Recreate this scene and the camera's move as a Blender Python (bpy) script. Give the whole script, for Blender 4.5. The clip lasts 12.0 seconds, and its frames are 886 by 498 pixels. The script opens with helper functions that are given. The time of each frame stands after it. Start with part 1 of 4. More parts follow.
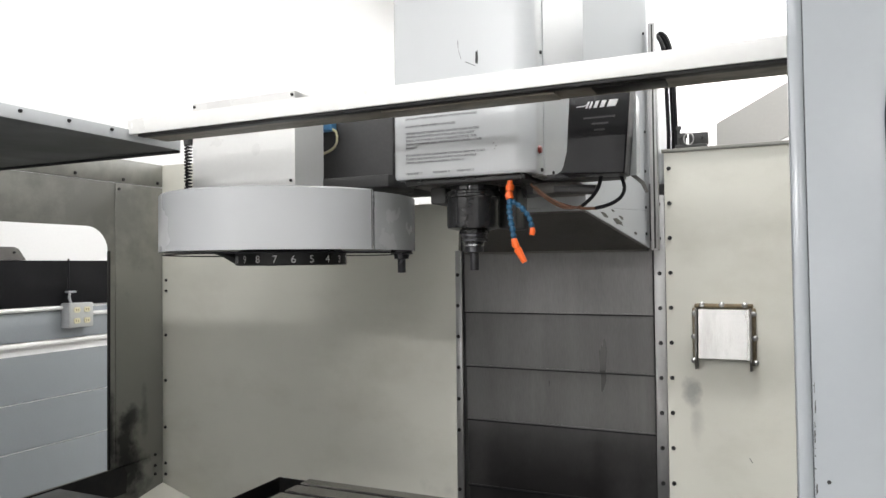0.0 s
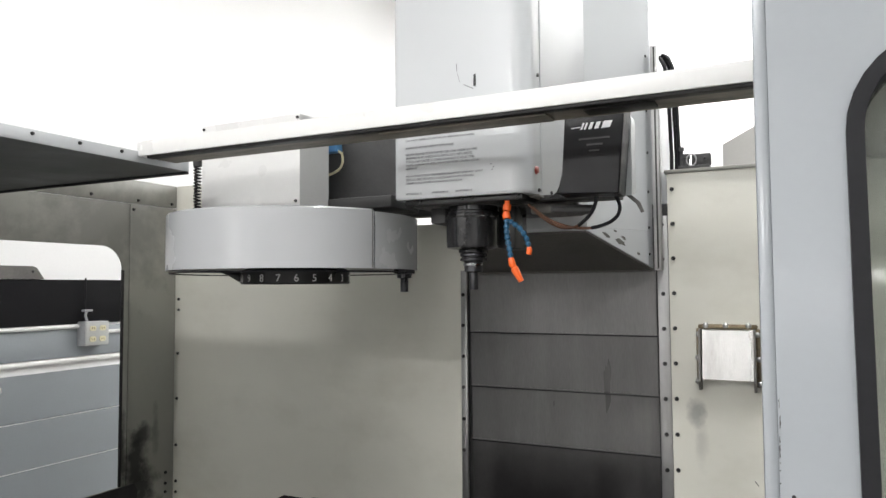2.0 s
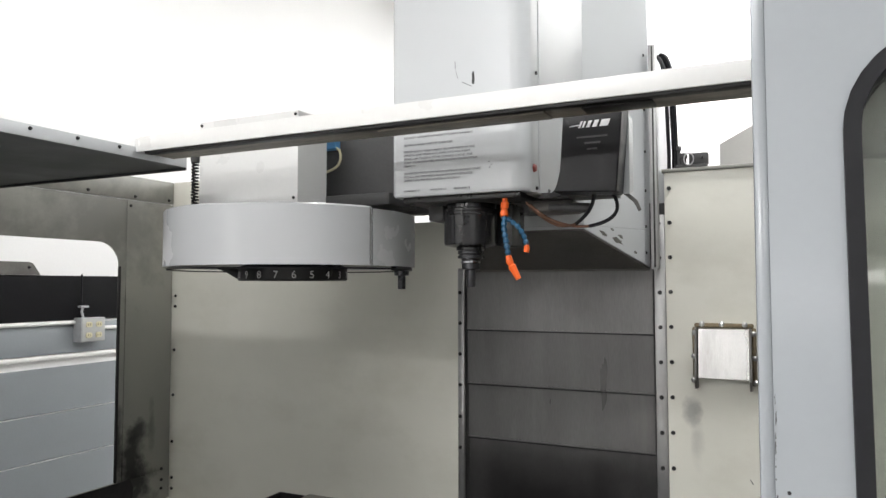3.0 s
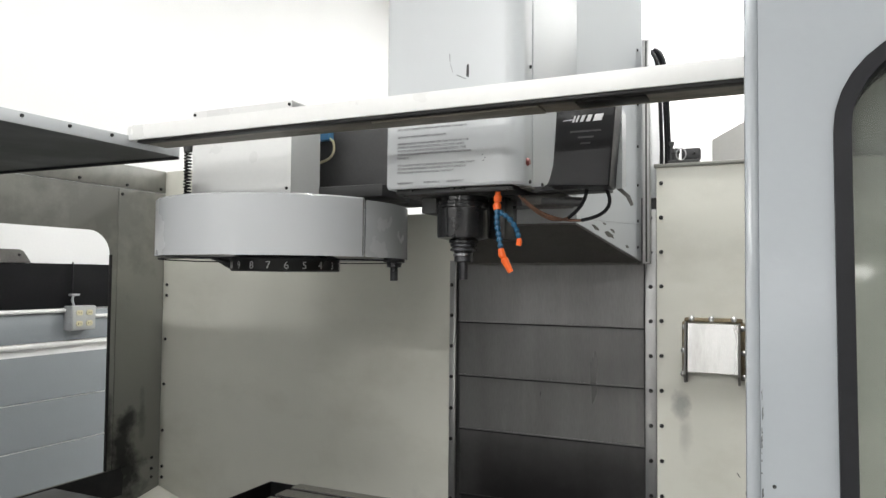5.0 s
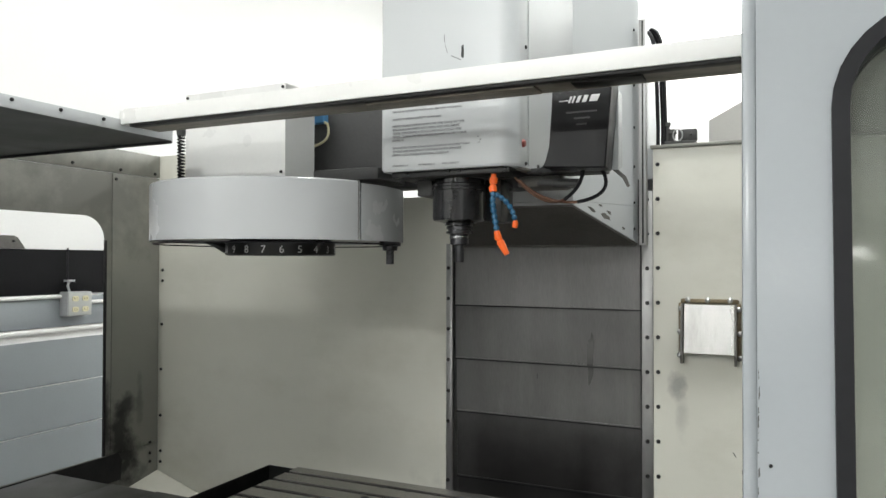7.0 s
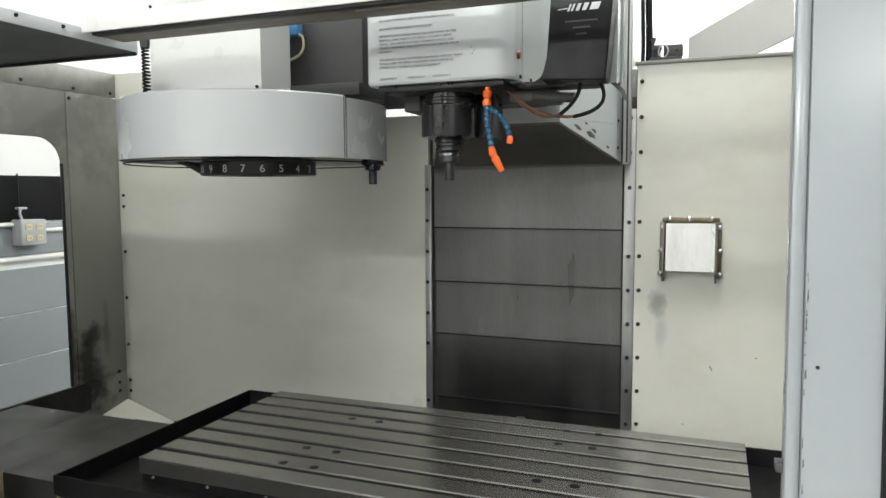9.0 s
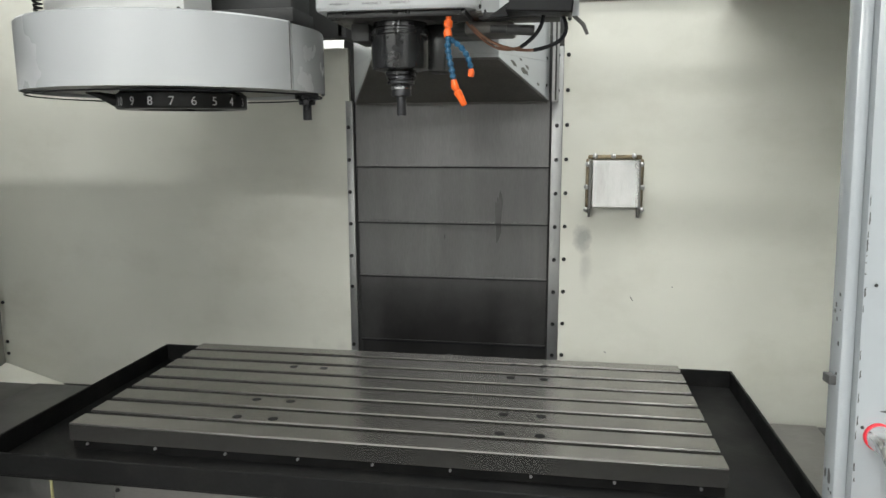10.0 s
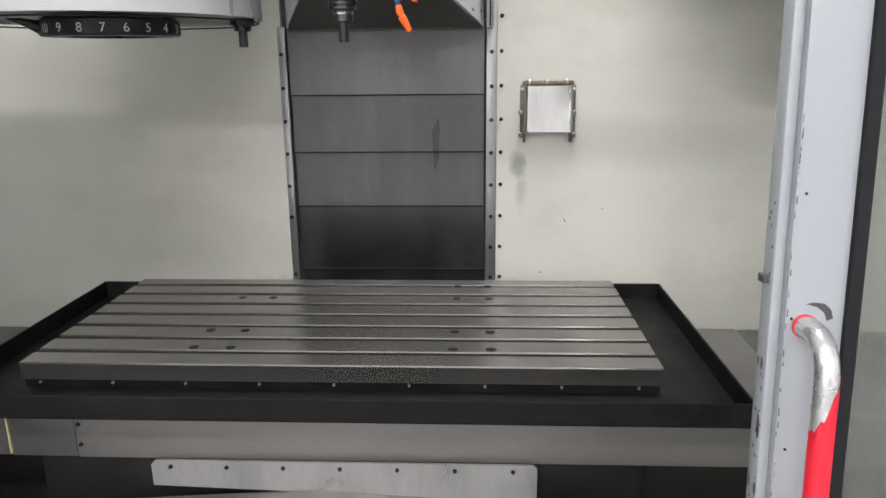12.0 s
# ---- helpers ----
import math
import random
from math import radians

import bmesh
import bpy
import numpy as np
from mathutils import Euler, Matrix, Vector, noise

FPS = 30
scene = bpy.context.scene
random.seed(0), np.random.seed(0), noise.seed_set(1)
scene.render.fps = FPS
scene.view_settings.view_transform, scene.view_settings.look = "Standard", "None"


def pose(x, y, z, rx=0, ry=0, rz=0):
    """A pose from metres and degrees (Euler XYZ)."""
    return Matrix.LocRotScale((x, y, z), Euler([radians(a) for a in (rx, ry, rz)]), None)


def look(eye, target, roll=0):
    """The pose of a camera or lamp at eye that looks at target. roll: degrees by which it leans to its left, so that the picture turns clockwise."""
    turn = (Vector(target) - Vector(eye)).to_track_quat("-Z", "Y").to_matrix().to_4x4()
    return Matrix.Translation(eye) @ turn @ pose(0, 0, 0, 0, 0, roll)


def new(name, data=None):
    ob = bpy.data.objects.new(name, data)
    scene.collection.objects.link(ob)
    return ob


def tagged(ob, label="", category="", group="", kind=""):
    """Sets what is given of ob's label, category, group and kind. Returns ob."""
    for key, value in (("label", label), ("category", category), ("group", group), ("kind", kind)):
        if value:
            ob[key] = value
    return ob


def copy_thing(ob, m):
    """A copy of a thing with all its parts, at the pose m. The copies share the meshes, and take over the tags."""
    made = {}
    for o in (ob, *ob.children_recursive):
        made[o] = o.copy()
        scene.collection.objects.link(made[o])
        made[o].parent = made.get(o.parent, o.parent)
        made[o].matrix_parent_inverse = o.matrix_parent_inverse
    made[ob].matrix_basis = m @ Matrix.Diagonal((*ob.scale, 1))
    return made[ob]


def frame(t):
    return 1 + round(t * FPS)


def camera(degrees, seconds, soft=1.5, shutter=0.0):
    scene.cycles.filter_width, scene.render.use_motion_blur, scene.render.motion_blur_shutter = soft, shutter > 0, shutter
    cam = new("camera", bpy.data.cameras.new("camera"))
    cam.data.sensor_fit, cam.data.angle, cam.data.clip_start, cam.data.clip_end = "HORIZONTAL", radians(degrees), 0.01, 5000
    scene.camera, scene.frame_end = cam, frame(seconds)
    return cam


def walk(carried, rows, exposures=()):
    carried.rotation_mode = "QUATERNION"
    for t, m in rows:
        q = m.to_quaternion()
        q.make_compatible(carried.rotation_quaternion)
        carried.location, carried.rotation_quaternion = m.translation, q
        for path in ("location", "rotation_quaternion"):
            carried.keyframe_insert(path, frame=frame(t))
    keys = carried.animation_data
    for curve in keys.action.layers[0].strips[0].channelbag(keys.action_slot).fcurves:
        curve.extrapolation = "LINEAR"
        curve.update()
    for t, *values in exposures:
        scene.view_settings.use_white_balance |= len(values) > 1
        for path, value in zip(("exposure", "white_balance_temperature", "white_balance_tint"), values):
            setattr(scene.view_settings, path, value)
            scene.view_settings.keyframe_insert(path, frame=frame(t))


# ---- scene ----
cam = camera(64.2, 12.0)
PATH = [
    (0, (0.619, -2.231, 1.552), (-0.204, -0.409, 1.597), -0.6),
    (0.5, (0.656, -2.232, 1.542), (-0.273, -0.463, 1.631), 0.2),
    (1, (0.666, -2.232, 1.544), (-0.234, -0.449, 1.649), -0.0),
    (1.5, (0.672, -2.228, 1.542), (-0.201, -0.432, 1.648), -0.3),
    (2, (0.673, -2.229, 1.545), (-0.2, -0.433, 1.652), -0.4),
    (2.5, (0.672, -2.231, 1.544), (-0.198, -0.433, 1.647), -0.1),
    (3, (0.672, -2.232, 1.542), (-0.193, -0.431, 1.645), -0.1),
    (5, (0.673, -2.237, 1.544), (-0.172, -0.426, 1.623), 0.5),
    (5.5, (0.67, -2.234, 1.542), (-0.178, -0.424, 1.607), 0.6),
    (6, (0.672, -2.227, 1.541), (-0.176, -0.417, 1.597), 0.4),
    (6.5, (0.672, -2.227, 1.541), (-0.173, -0.415, 1.588), 0.1),
    (7, (0.672, -2.23, 1.542), (-0.165, -0.414, 1.575), 0.1),
    (8.8, (0.616, -2.226, 1.499), (-0.17, -0.391, 1.38), -0.4),
    (9, (0.574, -2.228, 1.517), (-0.138, -0.366, 1.349), -0.3),
    (9.5, (0.445, -2.237, 1.511), (-0.028, -0.315, 1.225), 0.0),
    (10, (0.345, -2.248, 1.501), (0.025, -0.301, 1.174), -0.2),
    (10.5, (0.308, -2.257, 1.502), (0.121, -0.299, 1.141), -0.5),
    (11, (0.297, -2.269, 1.508), (0.204, -0.311, 1.109), -0.4),
    (11.5, (0.296, -2.28, 1.497), (0.191, -0.339, 1.026), -0.4),
    (12, (0.286, -2.301, 1.499), (0.193, -0.372, 0.979), -0.6),
]
walk(cam, [(t, look(eye, target, roll)) for t, eye, target, roll in PATH], exposures=[(0, 0.02, 6550, 10), (3, -0.08, 6550, 10), (6.5, -0.12, 6550, 6), (9.5, 0.12, 6550, 4), (10.2, 0.2, 6500, 5), (11, 0.33, 6450, 8), (12, 0.26, 6450, 12)])

# ---- light: shop hall with fluorescent ceiling fixtures ----
world = bpy.data.worlds.new("world")
scene.world = world
world.use_nodes = True
world.node_tree.nodes["Background"].inputs[0].default_value = (0.9, 0.95, 1.0, 1)
world.node_tree.nodes["Background"].inputs[1].default_value = 0.3
scene.view_settings.exposure = 0.0
CEILING = 4.2
# x, y, watts: rows in front of, over and behind the machine
# Unseen lamps; the pair at y 3.5 is added to whiten the wall behind.
LAMPS = [(1.15, -19.5, 300), (-1.4, -9.2, 370), (2.9, -9.2, 170), (-1.4, -6.1, 40), (2.9, -6.1, 60), (-1.4, -4.0, 30), (0.0, -4.0, 85), (0.55, -0.45, 115), (0.2, 3.5, 110), (2.6, 3.5, 110)]
for lx, ly, watts in LAMPS:
    ld = bpy.data.lights.new("tube_light", "AREA")
    ld.shape, ld.size, ld.size_y, ld.energy = "RECTANGLE", 2.0, 0.32, watts
    ld.color = (1.0, 0.995, 1.0)
    lo = new("tube_light", ld)
    lo.matrix_world = pose(lx, ly, CEILING - 0.10)


# ---- materials ----
def mat(name, base, rough=0.5, metal=0.0, vary=0.1, scale=6.0, bump=0.05, fine=90.0, stain=None, stain_amt=0.0,
        stain_scale=2.5, stretch=(1, 1, 1), coat=0.0, rough_vary=0.12, spec=0.5, blots=(), blot_noise=2.2, blot=(0.012, 0.012, 0.011)):
    """A painted or metal surface with variation at two scales, optional stains and darkening blots, fine relief."""
    m = bpy.data.materials.new(name)
    m.use_nodes = True
    nt = m.node_tree
    n, l = nt.nodes, nt.links
    b = n["Principled BSDF"]
    geo = n.new("ShaderNodeNewGeometry")
    mp = n.new("ShaderNodeMapping")
    mp.inputs["Scale"].default_value = stretch
    l.new(geo.outputs["Position"], mp.inputs["Vector"])
    big = n.new("ShaderNodeTexNoise")
    big.inputs["Scale"].default_value, big.inputs["Detail"].default_value = scale, 5
    l.new(mp.outputs[0], big.inputs["Vector"])
    small = n.new("ShaderNodeTexNoise")
    small.inputs["Scale"].default_value, small.inputs["Detail"].default_value = fine, 3
    l.new(mp.outputs[0], small.inputs["Vector"])
    ramp = n.new("ShaderNodeMapRange")
    ramp.inputs[1].default_value, ramp.inputs[2].default_value = 0.3, 0.7
    ramp.inputs[3].default_value, ramp.inputs[4].default_value = 1 - vary, 1 + vary * 0.5
    l.new(big.outputs["Fac"], ramp.inputs[0])
    r2 = n.new("ShaderNodeMapRange")
    r2.inputs[1].default_value, r2.inputs[2].default_value = 0.25, 0.75
    r2.inputs[3].default_value, r2.inputs[4].default_value = 1 - vary * 0.5, 1 + vary * 0.4
    l.new(small.outputs["Fac"], r2.inputs[0])
    mul = n.new("ShaderNodeMath")
    mul.operation = "MULTIPLY"
    l.new(ramp.outputs[0], mul.inputs[0])
    l.new(r2.outputs[0], mul.inputs[1])
    mix = n.new("ShaderNodeMix")
    mix.data_type, mix.blend_type = "RGBA", "MULTIPLY"
    mix.inputs[0].default_value = 1.0
    mix.inputs[6].default_value = (*base, 1)
    l.new(mul.outputs[0], mix.inputs[7])
    col = mix.outputs[2]
    if stain:
        st = n.new("ShaderNodeTexNoise")
        st.inputs["Scale"].default_value, st.inputs["Detail"].default_value, st.inputs["Roughness"].default_value = stain_scale, 7, 0.65
        l.new(mp.outputs[0], st.inputs["Vector"])
        sr = n.new("ShaderNodeMapRange")
        sr.inputs[1].default_value, sr.inputs[2].default_value = 0.5, 0.75
        sr.inputs[3].default_value, sr.inputs[4].default_value = 0, stain_amt
        l.new(st.outputs["Fac"], sr.inputs[0])
        m2 = n.new("ShaderNodeMix")
        m2.data_type = "RGBA"
        l.new(sr.outputs[0], m2.inputs[0])
        l.new(col, m2.inputs[6])
        m2.inputs[7].default_value = (*stain, 1)
        col = m2.outputs[2]
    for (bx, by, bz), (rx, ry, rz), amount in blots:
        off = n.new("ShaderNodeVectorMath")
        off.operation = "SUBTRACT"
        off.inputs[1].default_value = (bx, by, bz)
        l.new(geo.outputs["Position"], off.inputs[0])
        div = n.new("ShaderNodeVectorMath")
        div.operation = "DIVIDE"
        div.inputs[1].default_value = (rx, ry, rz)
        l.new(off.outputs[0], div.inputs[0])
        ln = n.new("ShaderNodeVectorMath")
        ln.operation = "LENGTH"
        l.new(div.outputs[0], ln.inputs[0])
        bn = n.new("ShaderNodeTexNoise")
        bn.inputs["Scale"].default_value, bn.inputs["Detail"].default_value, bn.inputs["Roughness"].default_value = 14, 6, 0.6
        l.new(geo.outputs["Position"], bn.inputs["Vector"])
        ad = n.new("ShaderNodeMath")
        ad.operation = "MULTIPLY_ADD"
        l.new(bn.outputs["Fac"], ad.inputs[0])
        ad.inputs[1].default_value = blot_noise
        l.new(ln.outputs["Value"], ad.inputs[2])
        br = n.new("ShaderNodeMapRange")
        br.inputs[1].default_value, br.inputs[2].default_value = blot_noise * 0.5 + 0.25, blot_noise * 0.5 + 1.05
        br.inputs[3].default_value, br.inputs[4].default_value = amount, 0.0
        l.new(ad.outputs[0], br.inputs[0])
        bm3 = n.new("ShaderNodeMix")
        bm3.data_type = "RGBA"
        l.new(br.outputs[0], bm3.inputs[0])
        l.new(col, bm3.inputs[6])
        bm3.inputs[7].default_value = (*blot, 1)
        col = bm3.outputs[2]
    l.new(col, b.inputs["Base Color"])
    b.inputs["Specular IOR Level"].default_value = spec
    rr = n.new("ShaderNodeMapRange")
    rr.inputs[1].default_value, rr.inputs[2].default_value = 0.3, 0.7
    rr.inputs[3].default_value, rr.inputs[4].default_value = max(0.03, rough - rough_vary), min(1, rough + rough_vary)
    l.new(big.outputs["Fac"], rr.inputs[0])
    l.new(rr.outputs[0], b.inputs["Roughness"])
    b.inputs["Metallic"].default_value = metal
    b.inputs["Coat Weight"].default_value = coat
    if bump:
        bp = n.new("ShaderNodeBump")
        bp.inputs["Strength"].default_value, bp.inputs["Distance"].default_value = bump, 0.002
        l.new(small.outputs["Fac"], bp.inputs["Height"])
        l.new(bp.outputs[0], b.inputs["Normal"])
    return m


WALL_PAINT = mat("cream_wall_paint", (0.68, 0.672, 0.60), 0.34, vary=0.07, scale=2.0, stain=(0.52, 0.505, 0.43), stain_amt=0.6, stain_scale=2.2, stretch=(1, 1, 1.6), bump=0.03, fine=300, rough_vary=0.05, blots=(((0.419, 0, 1.160), (0.028, 0.2, 0.052), 0.6), ((0.432, 0, 1.085), (0.022, 0.2, 0.09), 0.3), ((-0.02, 0, 0.75), (0.5, 0.1, 0.06), 0.3)), blot=(0.20, 0.20, 0.20))
# Cream darkened for the side wall's shade; last blot adds more, others are soot.
SHADED_PAINT = mat("shaded_cream_paint", (0.215, 0.214, 0.190), 0.4, vary=0.07, scale=3.0, stain=(0.23, 0.225, 0.19), stain_amt=0.6, bump=0.03, fine=260, rough_vary=0.06, blots=(((-1.69, -0.17, 0.72), (0.1, 0.10, 0.13), 1.0), ((-1.69, -0.205, 0.86), (0.1, 0.07, 0.14), 0.92), ((-1.69, -0.165, 0.96), (0.1, 0.06, 0.055), 0.85), ((-1.69, -0.10, 0.98), (0.1, 0.02, 0.11), 0.45), ((-1.69, -0.262, 0.93), (0.1, 0.022, 0.18), 0.9), ((-1.69, -0.35, 1.80), (0.1, 0.40, 0.30), 0.35)))
HEAD_PAINT = mat("light_grey_enamel", (0.53, 0.55, 0.56), 0.24, vary=0.02, scale=3.0, bump=0.015, fine=400, rough_vary=0.03)
DRUM_PAINT = mat("grey_enamel", (0.45, 0.462, 0.47), 0.27, vary=0.02, scale=3.0, bump=0.01, fine=400, rough_vary=0.04)
DOOR_PAINT = mat("blue_grey_enamel", (0.315, 0.336, 0.352), 0.19, vary=0.02, scale=4.0, bump=0.07, fine=120, rough_vary=0.01)
MOTOR_PAINT = mat("off_white_enamel", (0.76, 0.76, 0.745), 0.32, vary=0.03, bump=0.02)
WHITE_SHEET = mat("white_enamel", (0.78, 0.78, 0.76), 0.35, vary=0.03, bump=0.02)
STEEL = mat("ground_table_steel", (0.30, 0.29, 0.275), 0.24, 0.9, vary=0.09, scale=2.5, stain=(0.22, 0.205, 0.185), stain_amt=0.5, stain_scale=1.6, stretch=(1, 1.2, 1), bump=0.012, fine=260, rough_vary=0.03)
# Blots paint recess shade over the oil film at the cover's foot.
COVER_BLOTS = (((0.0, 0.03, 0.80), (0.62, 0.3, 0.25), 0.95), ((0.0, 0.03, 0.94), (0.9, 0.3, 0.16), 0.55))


def cover_steel(name, grey, streak, blots=()):
    """Oily steel of one cover section: upright streaks, coolant film and painted recess shade towards the bottom
    section.
    """
    return mat(name, (grey, grey * 0.98, grey * 0.97), 0.38, 0.35, vary=0.20, scale=5.0, stain=(streak, streak * 0.98, streak * 0.95), stain_amt=0.42, stain_scale=6,
               stretch=(2.0, 1, 0.25), bump=0.05, fine=160, blots=blots, blot=(0.016, 0.015, 0.015), blot_noise=0.35)


# Each lower section is darker: oil plus the shade of its deeper recess.
COVERS = [cover_steel("oily_cover_base", 0.022, 0.03), cover_steel("shaded_oily_cover", 0.11, 0.16, COVER_BLOTS), cover_steel("streaked_oily_cover", 0.115, 0.19), cover_steel("dull_oily_cover", 0.130, 0.155), cover_steel("wiped_cover", 0.185, 0.20)]
DARK_STEEL = mat("dark_coolant_steel", (0.016, 0.0155, 0.015), 0.5, 0.2, vary=0.3, scale=8, bump=0.12, fine=120, spec=0.3)
BLACK_PAN = mat("black_painted_pan", (0.008, 0.008, 0.008), 0.5, vary=0.35, scale=9, bump=0.15, fine=150, stain=(0.035, 0.033, 0.03), stain_amt=0.35, stain_scale=12, spec=0.15)
STRIP_STEEL = mat("brushed_strip_steel", (0.40, 0.40, 0.395), 0.38, 0.75, vary=0.15, scale=12, stretch=(1, 1, 0.3), bump=0.05)
SCREW_BLACK = mat("black_oxide_screw", (0.03, 0.03, 0.03), 0.4, 0.6, vary=0.2)
SPINDLE_BLACK = mat("black_gloss_spindle", (0.016, 0.016, 0.017), 0.12, 0.0, vary=0.12, scale=20, bump=0.0, rough_vary=0.02, spec=0.55)
DISC_BLACK = mat("black_disc_paint", (0.012, 0.012, 0.012), 0.35, vary=0.2, scale=20, bump=0.0)
RAIL_GRIME = mat("brown_rail_grime", (0.23, 0.21, 0.175), 0.55, vary=0.4, scale=14, stain=(0.03, 0.026, 0.022), stain_amt=0.8, stain_scale=18, stretch=(0.5, 2, 2), bump=0.25, fine=90)
APRON_STEEL = mat("oily_apron_steel", (0.20, 0.19, 0.18), 0.4, 0.4, vary=0.15, scale=6, stain=(0.12, 0.11, 0.10), stain_amt=0.5, stain_scale=3, stretch=(0.6, 1, 2.5), bump=0.05, fine=120)
DIM_INK = mat("dark_grey_print", (0.05, 0.05, 0.05), 0.5)
BUTTON = mat("dark_red_plastic", (0.22, 0.03, 0.02), 0.45)
CHROME = mat("polished_holder_steel", (0.30, 0.30, 0.31), 0.18, 1.0, vary=0.1, scale=20, bump=0.01)
CARBIDE = mat("dark_tool_steel", (0.07, 0.07, 0.075), 0.3, 0.8, vary=0.2, scale=30)
CAST_DARK = mat("dark_grey_casting", (0.06, 0.06, 0.06), 0.6, vary=0.15, scale=8, bump=0.2, fine=140, spec=0.35)
UNDERSIDE = mat("oily_grey_casting", (0.12, 0.114, 0.104), 0.45, vary=0.3, stain=(0.05, 0.045, 0.04), stain_amt=0.6, stain_scale=7, scale=6, bump=0.12, fine=120)
BLACK_PLASTIC = mat("black_textured_plastic", (0.008, 0.008, 0.009), 0.36, vary=0.25, scale=14, bump=0.1, fine=500, spec=0.2)
RUBBER = mat("black_rubber", (0.012, 0.012, 0.014), 0.6, vary=0.15, bump=0.05, spec=0.2)
ORANGE = mat("orange_plastic", (0.85, 0.13, 0.015), 0.4, vary=0.06, bump=0.02)
BLUE = mat("teal_blue_plastic", (0.012, 0.085, 0.17), 0.4, vary=0.1, bump=0.02)
SKY_BLUE = mat("blue_plastic", (0.12, 0.36, 0.68), 0.45, vary=0.1)
COPPER = mat("dull_copper_pipe", (0.20, 0.105, 0.07), 0.45, 0.7, vary=0.25, scale=40)
RED_PAINT = mat("red_paint", (0.66, 0.012, 0.03), 0.4, vary=0.08, scale=30)
ALUMINIUM = mat("polished_aluminium", (0.72, 0.72, 0.72), 0.25, 0.9, vary=0.06, scale=20)
BRIGHT_PLATE = mat("brushed_bright_plate", (0.46, 0.455, 0.445), 0.32, 0.9, vary=0.10, scale=6, stretch=(3, 1, 0.6), stain=(0.26, 0.25, 0.235), stain_amt=0.6, stain_scale=7, bump=0.03, fine=200)
WELD = mat("rusty_weld", (0.20, 0.16, 0.10), 0.5, 0.5, vary=0.4, scale=60, bump=0.3, fine=200)
YELLOW = mat("yellow_line_paint", (0.50, 0.46, 0.24), 0.5, vary=0.2, scale=40)
INK = mat("grey_printed_ink", (0.15, 0.15, 0.155), 0.5, vary=0.1)
WHITE_INK = mat("white_printed_ink", (0.72, 0.72, 0.72), 0.5, vary=0.1)
SHOP_WHITE = mat("white_shop_paint", (0.86, 0.86, 0.85), 0.7, vary=0.03, scale=1.0, bump=0.05)
BLOCK_PAINT = mat("pale_blue_grey_wall_paint", (0.26, 0.285, 0.30), 0.5, vary=0.05, scale=4, bump=0.15, fine=120)
HALL_GREY = mat("grey_shop_paint", (0.58, 0.59, 0.59), 0.7, vary=0.05, scale=1.0, bump=0.05)
CONCRETE = mat("grey_shop_concrete", (0.26, 0.25, 0.24), 0.6, vary=0.2, scale=2, bump=0.2)
BOARD_DARK = mat("charcoal_board", (0.010, 0.010, 0.011), 0.8, vary=0.2, scale=5, spec=0.15)
IVORY = mat("ivory_plastic", (0.60, 0.56, 0.36), 0.45, vary=0.05)
GALV = mat("galvanised_box", (0.44, 0.45, 0.46), 0.4, 0.5, vary=0.12, scale=25)
CANOPY_PAINT = mat("warm_grey_enamel", (0.36, 0.355, 0.335), 0.5, vary=0.05, scale=3, bump=0.02)
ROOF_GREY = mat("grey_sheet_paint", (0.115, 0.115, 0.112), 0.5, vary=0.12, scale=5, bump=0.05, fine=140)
# Oily apron steel again, darkened to include shade and dark reflections.
SHADED_OILY_SECTION = mat("shaded_oily_cover_sheet", (0.085, 0.083, 0.08), 0.42, 0.3, vary=0.15, scale=6, stain=(0.14, 0.135, 0.13), stain_amt=0.3, stain_scale=4, bump=0.05, fine=120)
OUTLET_PLATE = mat("pale_grey_plate_paint", (0.42, 0.43, 0.42), 0.45, vary=0.05)
BLACK_SHEET = mat("rough_black_sheet", (0.010, 0.010, 0.010), 0.75, vary=0.4, scale=14, bump=0.3, fine=80)


def glass_mat():
    m = bpy.data.materials.new("scuffed_window_glass")
    m.use_nodes = True
    n, l = m.node_tree.nodes, m.node_tree.links
    b = n["Principled BSDF"]
    b.inputs["Base Color"].default_value = (0.50, 0.53, 0.49, 1)
    b.inputs["Transmission Weight"].default_value = 0.9
    b.inputs["IOR"].default_value = 1.45
    t = n.new("ShaderNodeTexNoise")
    t.inputs["Scale"].default_value, t.inputs["Detail"].default_value = 9, 6
    g = n.new("ShaderNodeNewGeometry")
    l.new(g.outputs["Position"], t.inputs["Vector"])
    r = n.new("ShaderNodeMapRange")
    r.inputs[1].default_value, r.inputs[2].default_value = 0.4, 0.8
    r.inputs[3].default_value, r.inputs[4].default_value = 0.02, 0.16
    l.new(t.outputs["Fac"], r.inputs[0])
    l.new(r.outputs[0], b.inputs["Roughness"])
    return m


GLASS = glass_mat()


# ---- mesh helpers ----
def mesh_of(name, bm, material, smooth=0.6):
    me = bpy.data.meshes.new(name)
    bmesh.ops.recalc_face_normals(bm, faces=bm.faces[:])
    for f in bm.faces:
        f.smooth = True
    for e in bm.edges:
        if len(e.link_faces) == 2 and e.calc_face_angle(0) > smooth:
            e.smooth = False
    bm.to_mesh(me)
    bm.free()
    me.materials.append(material)
    return me


def part(name, bm, material, parent=None, label="", smooth=0.6):
    ob = new(name, mesh_of(name, bm, material, smooth))
    if parent:
        ob.parent = parent
        ob.matrix_parent_inverse = parent.matrix_world.inverted()
    return tagged(ob, label)


def thing(name, label, category, at=(0, 0, 0), group="", kind=""):
    e = new(name)
    e.location = at
    e.empty_display_size = 0.05
    bpy.context.view_layer.update()
    return tagged(e, label, category, group, kind)


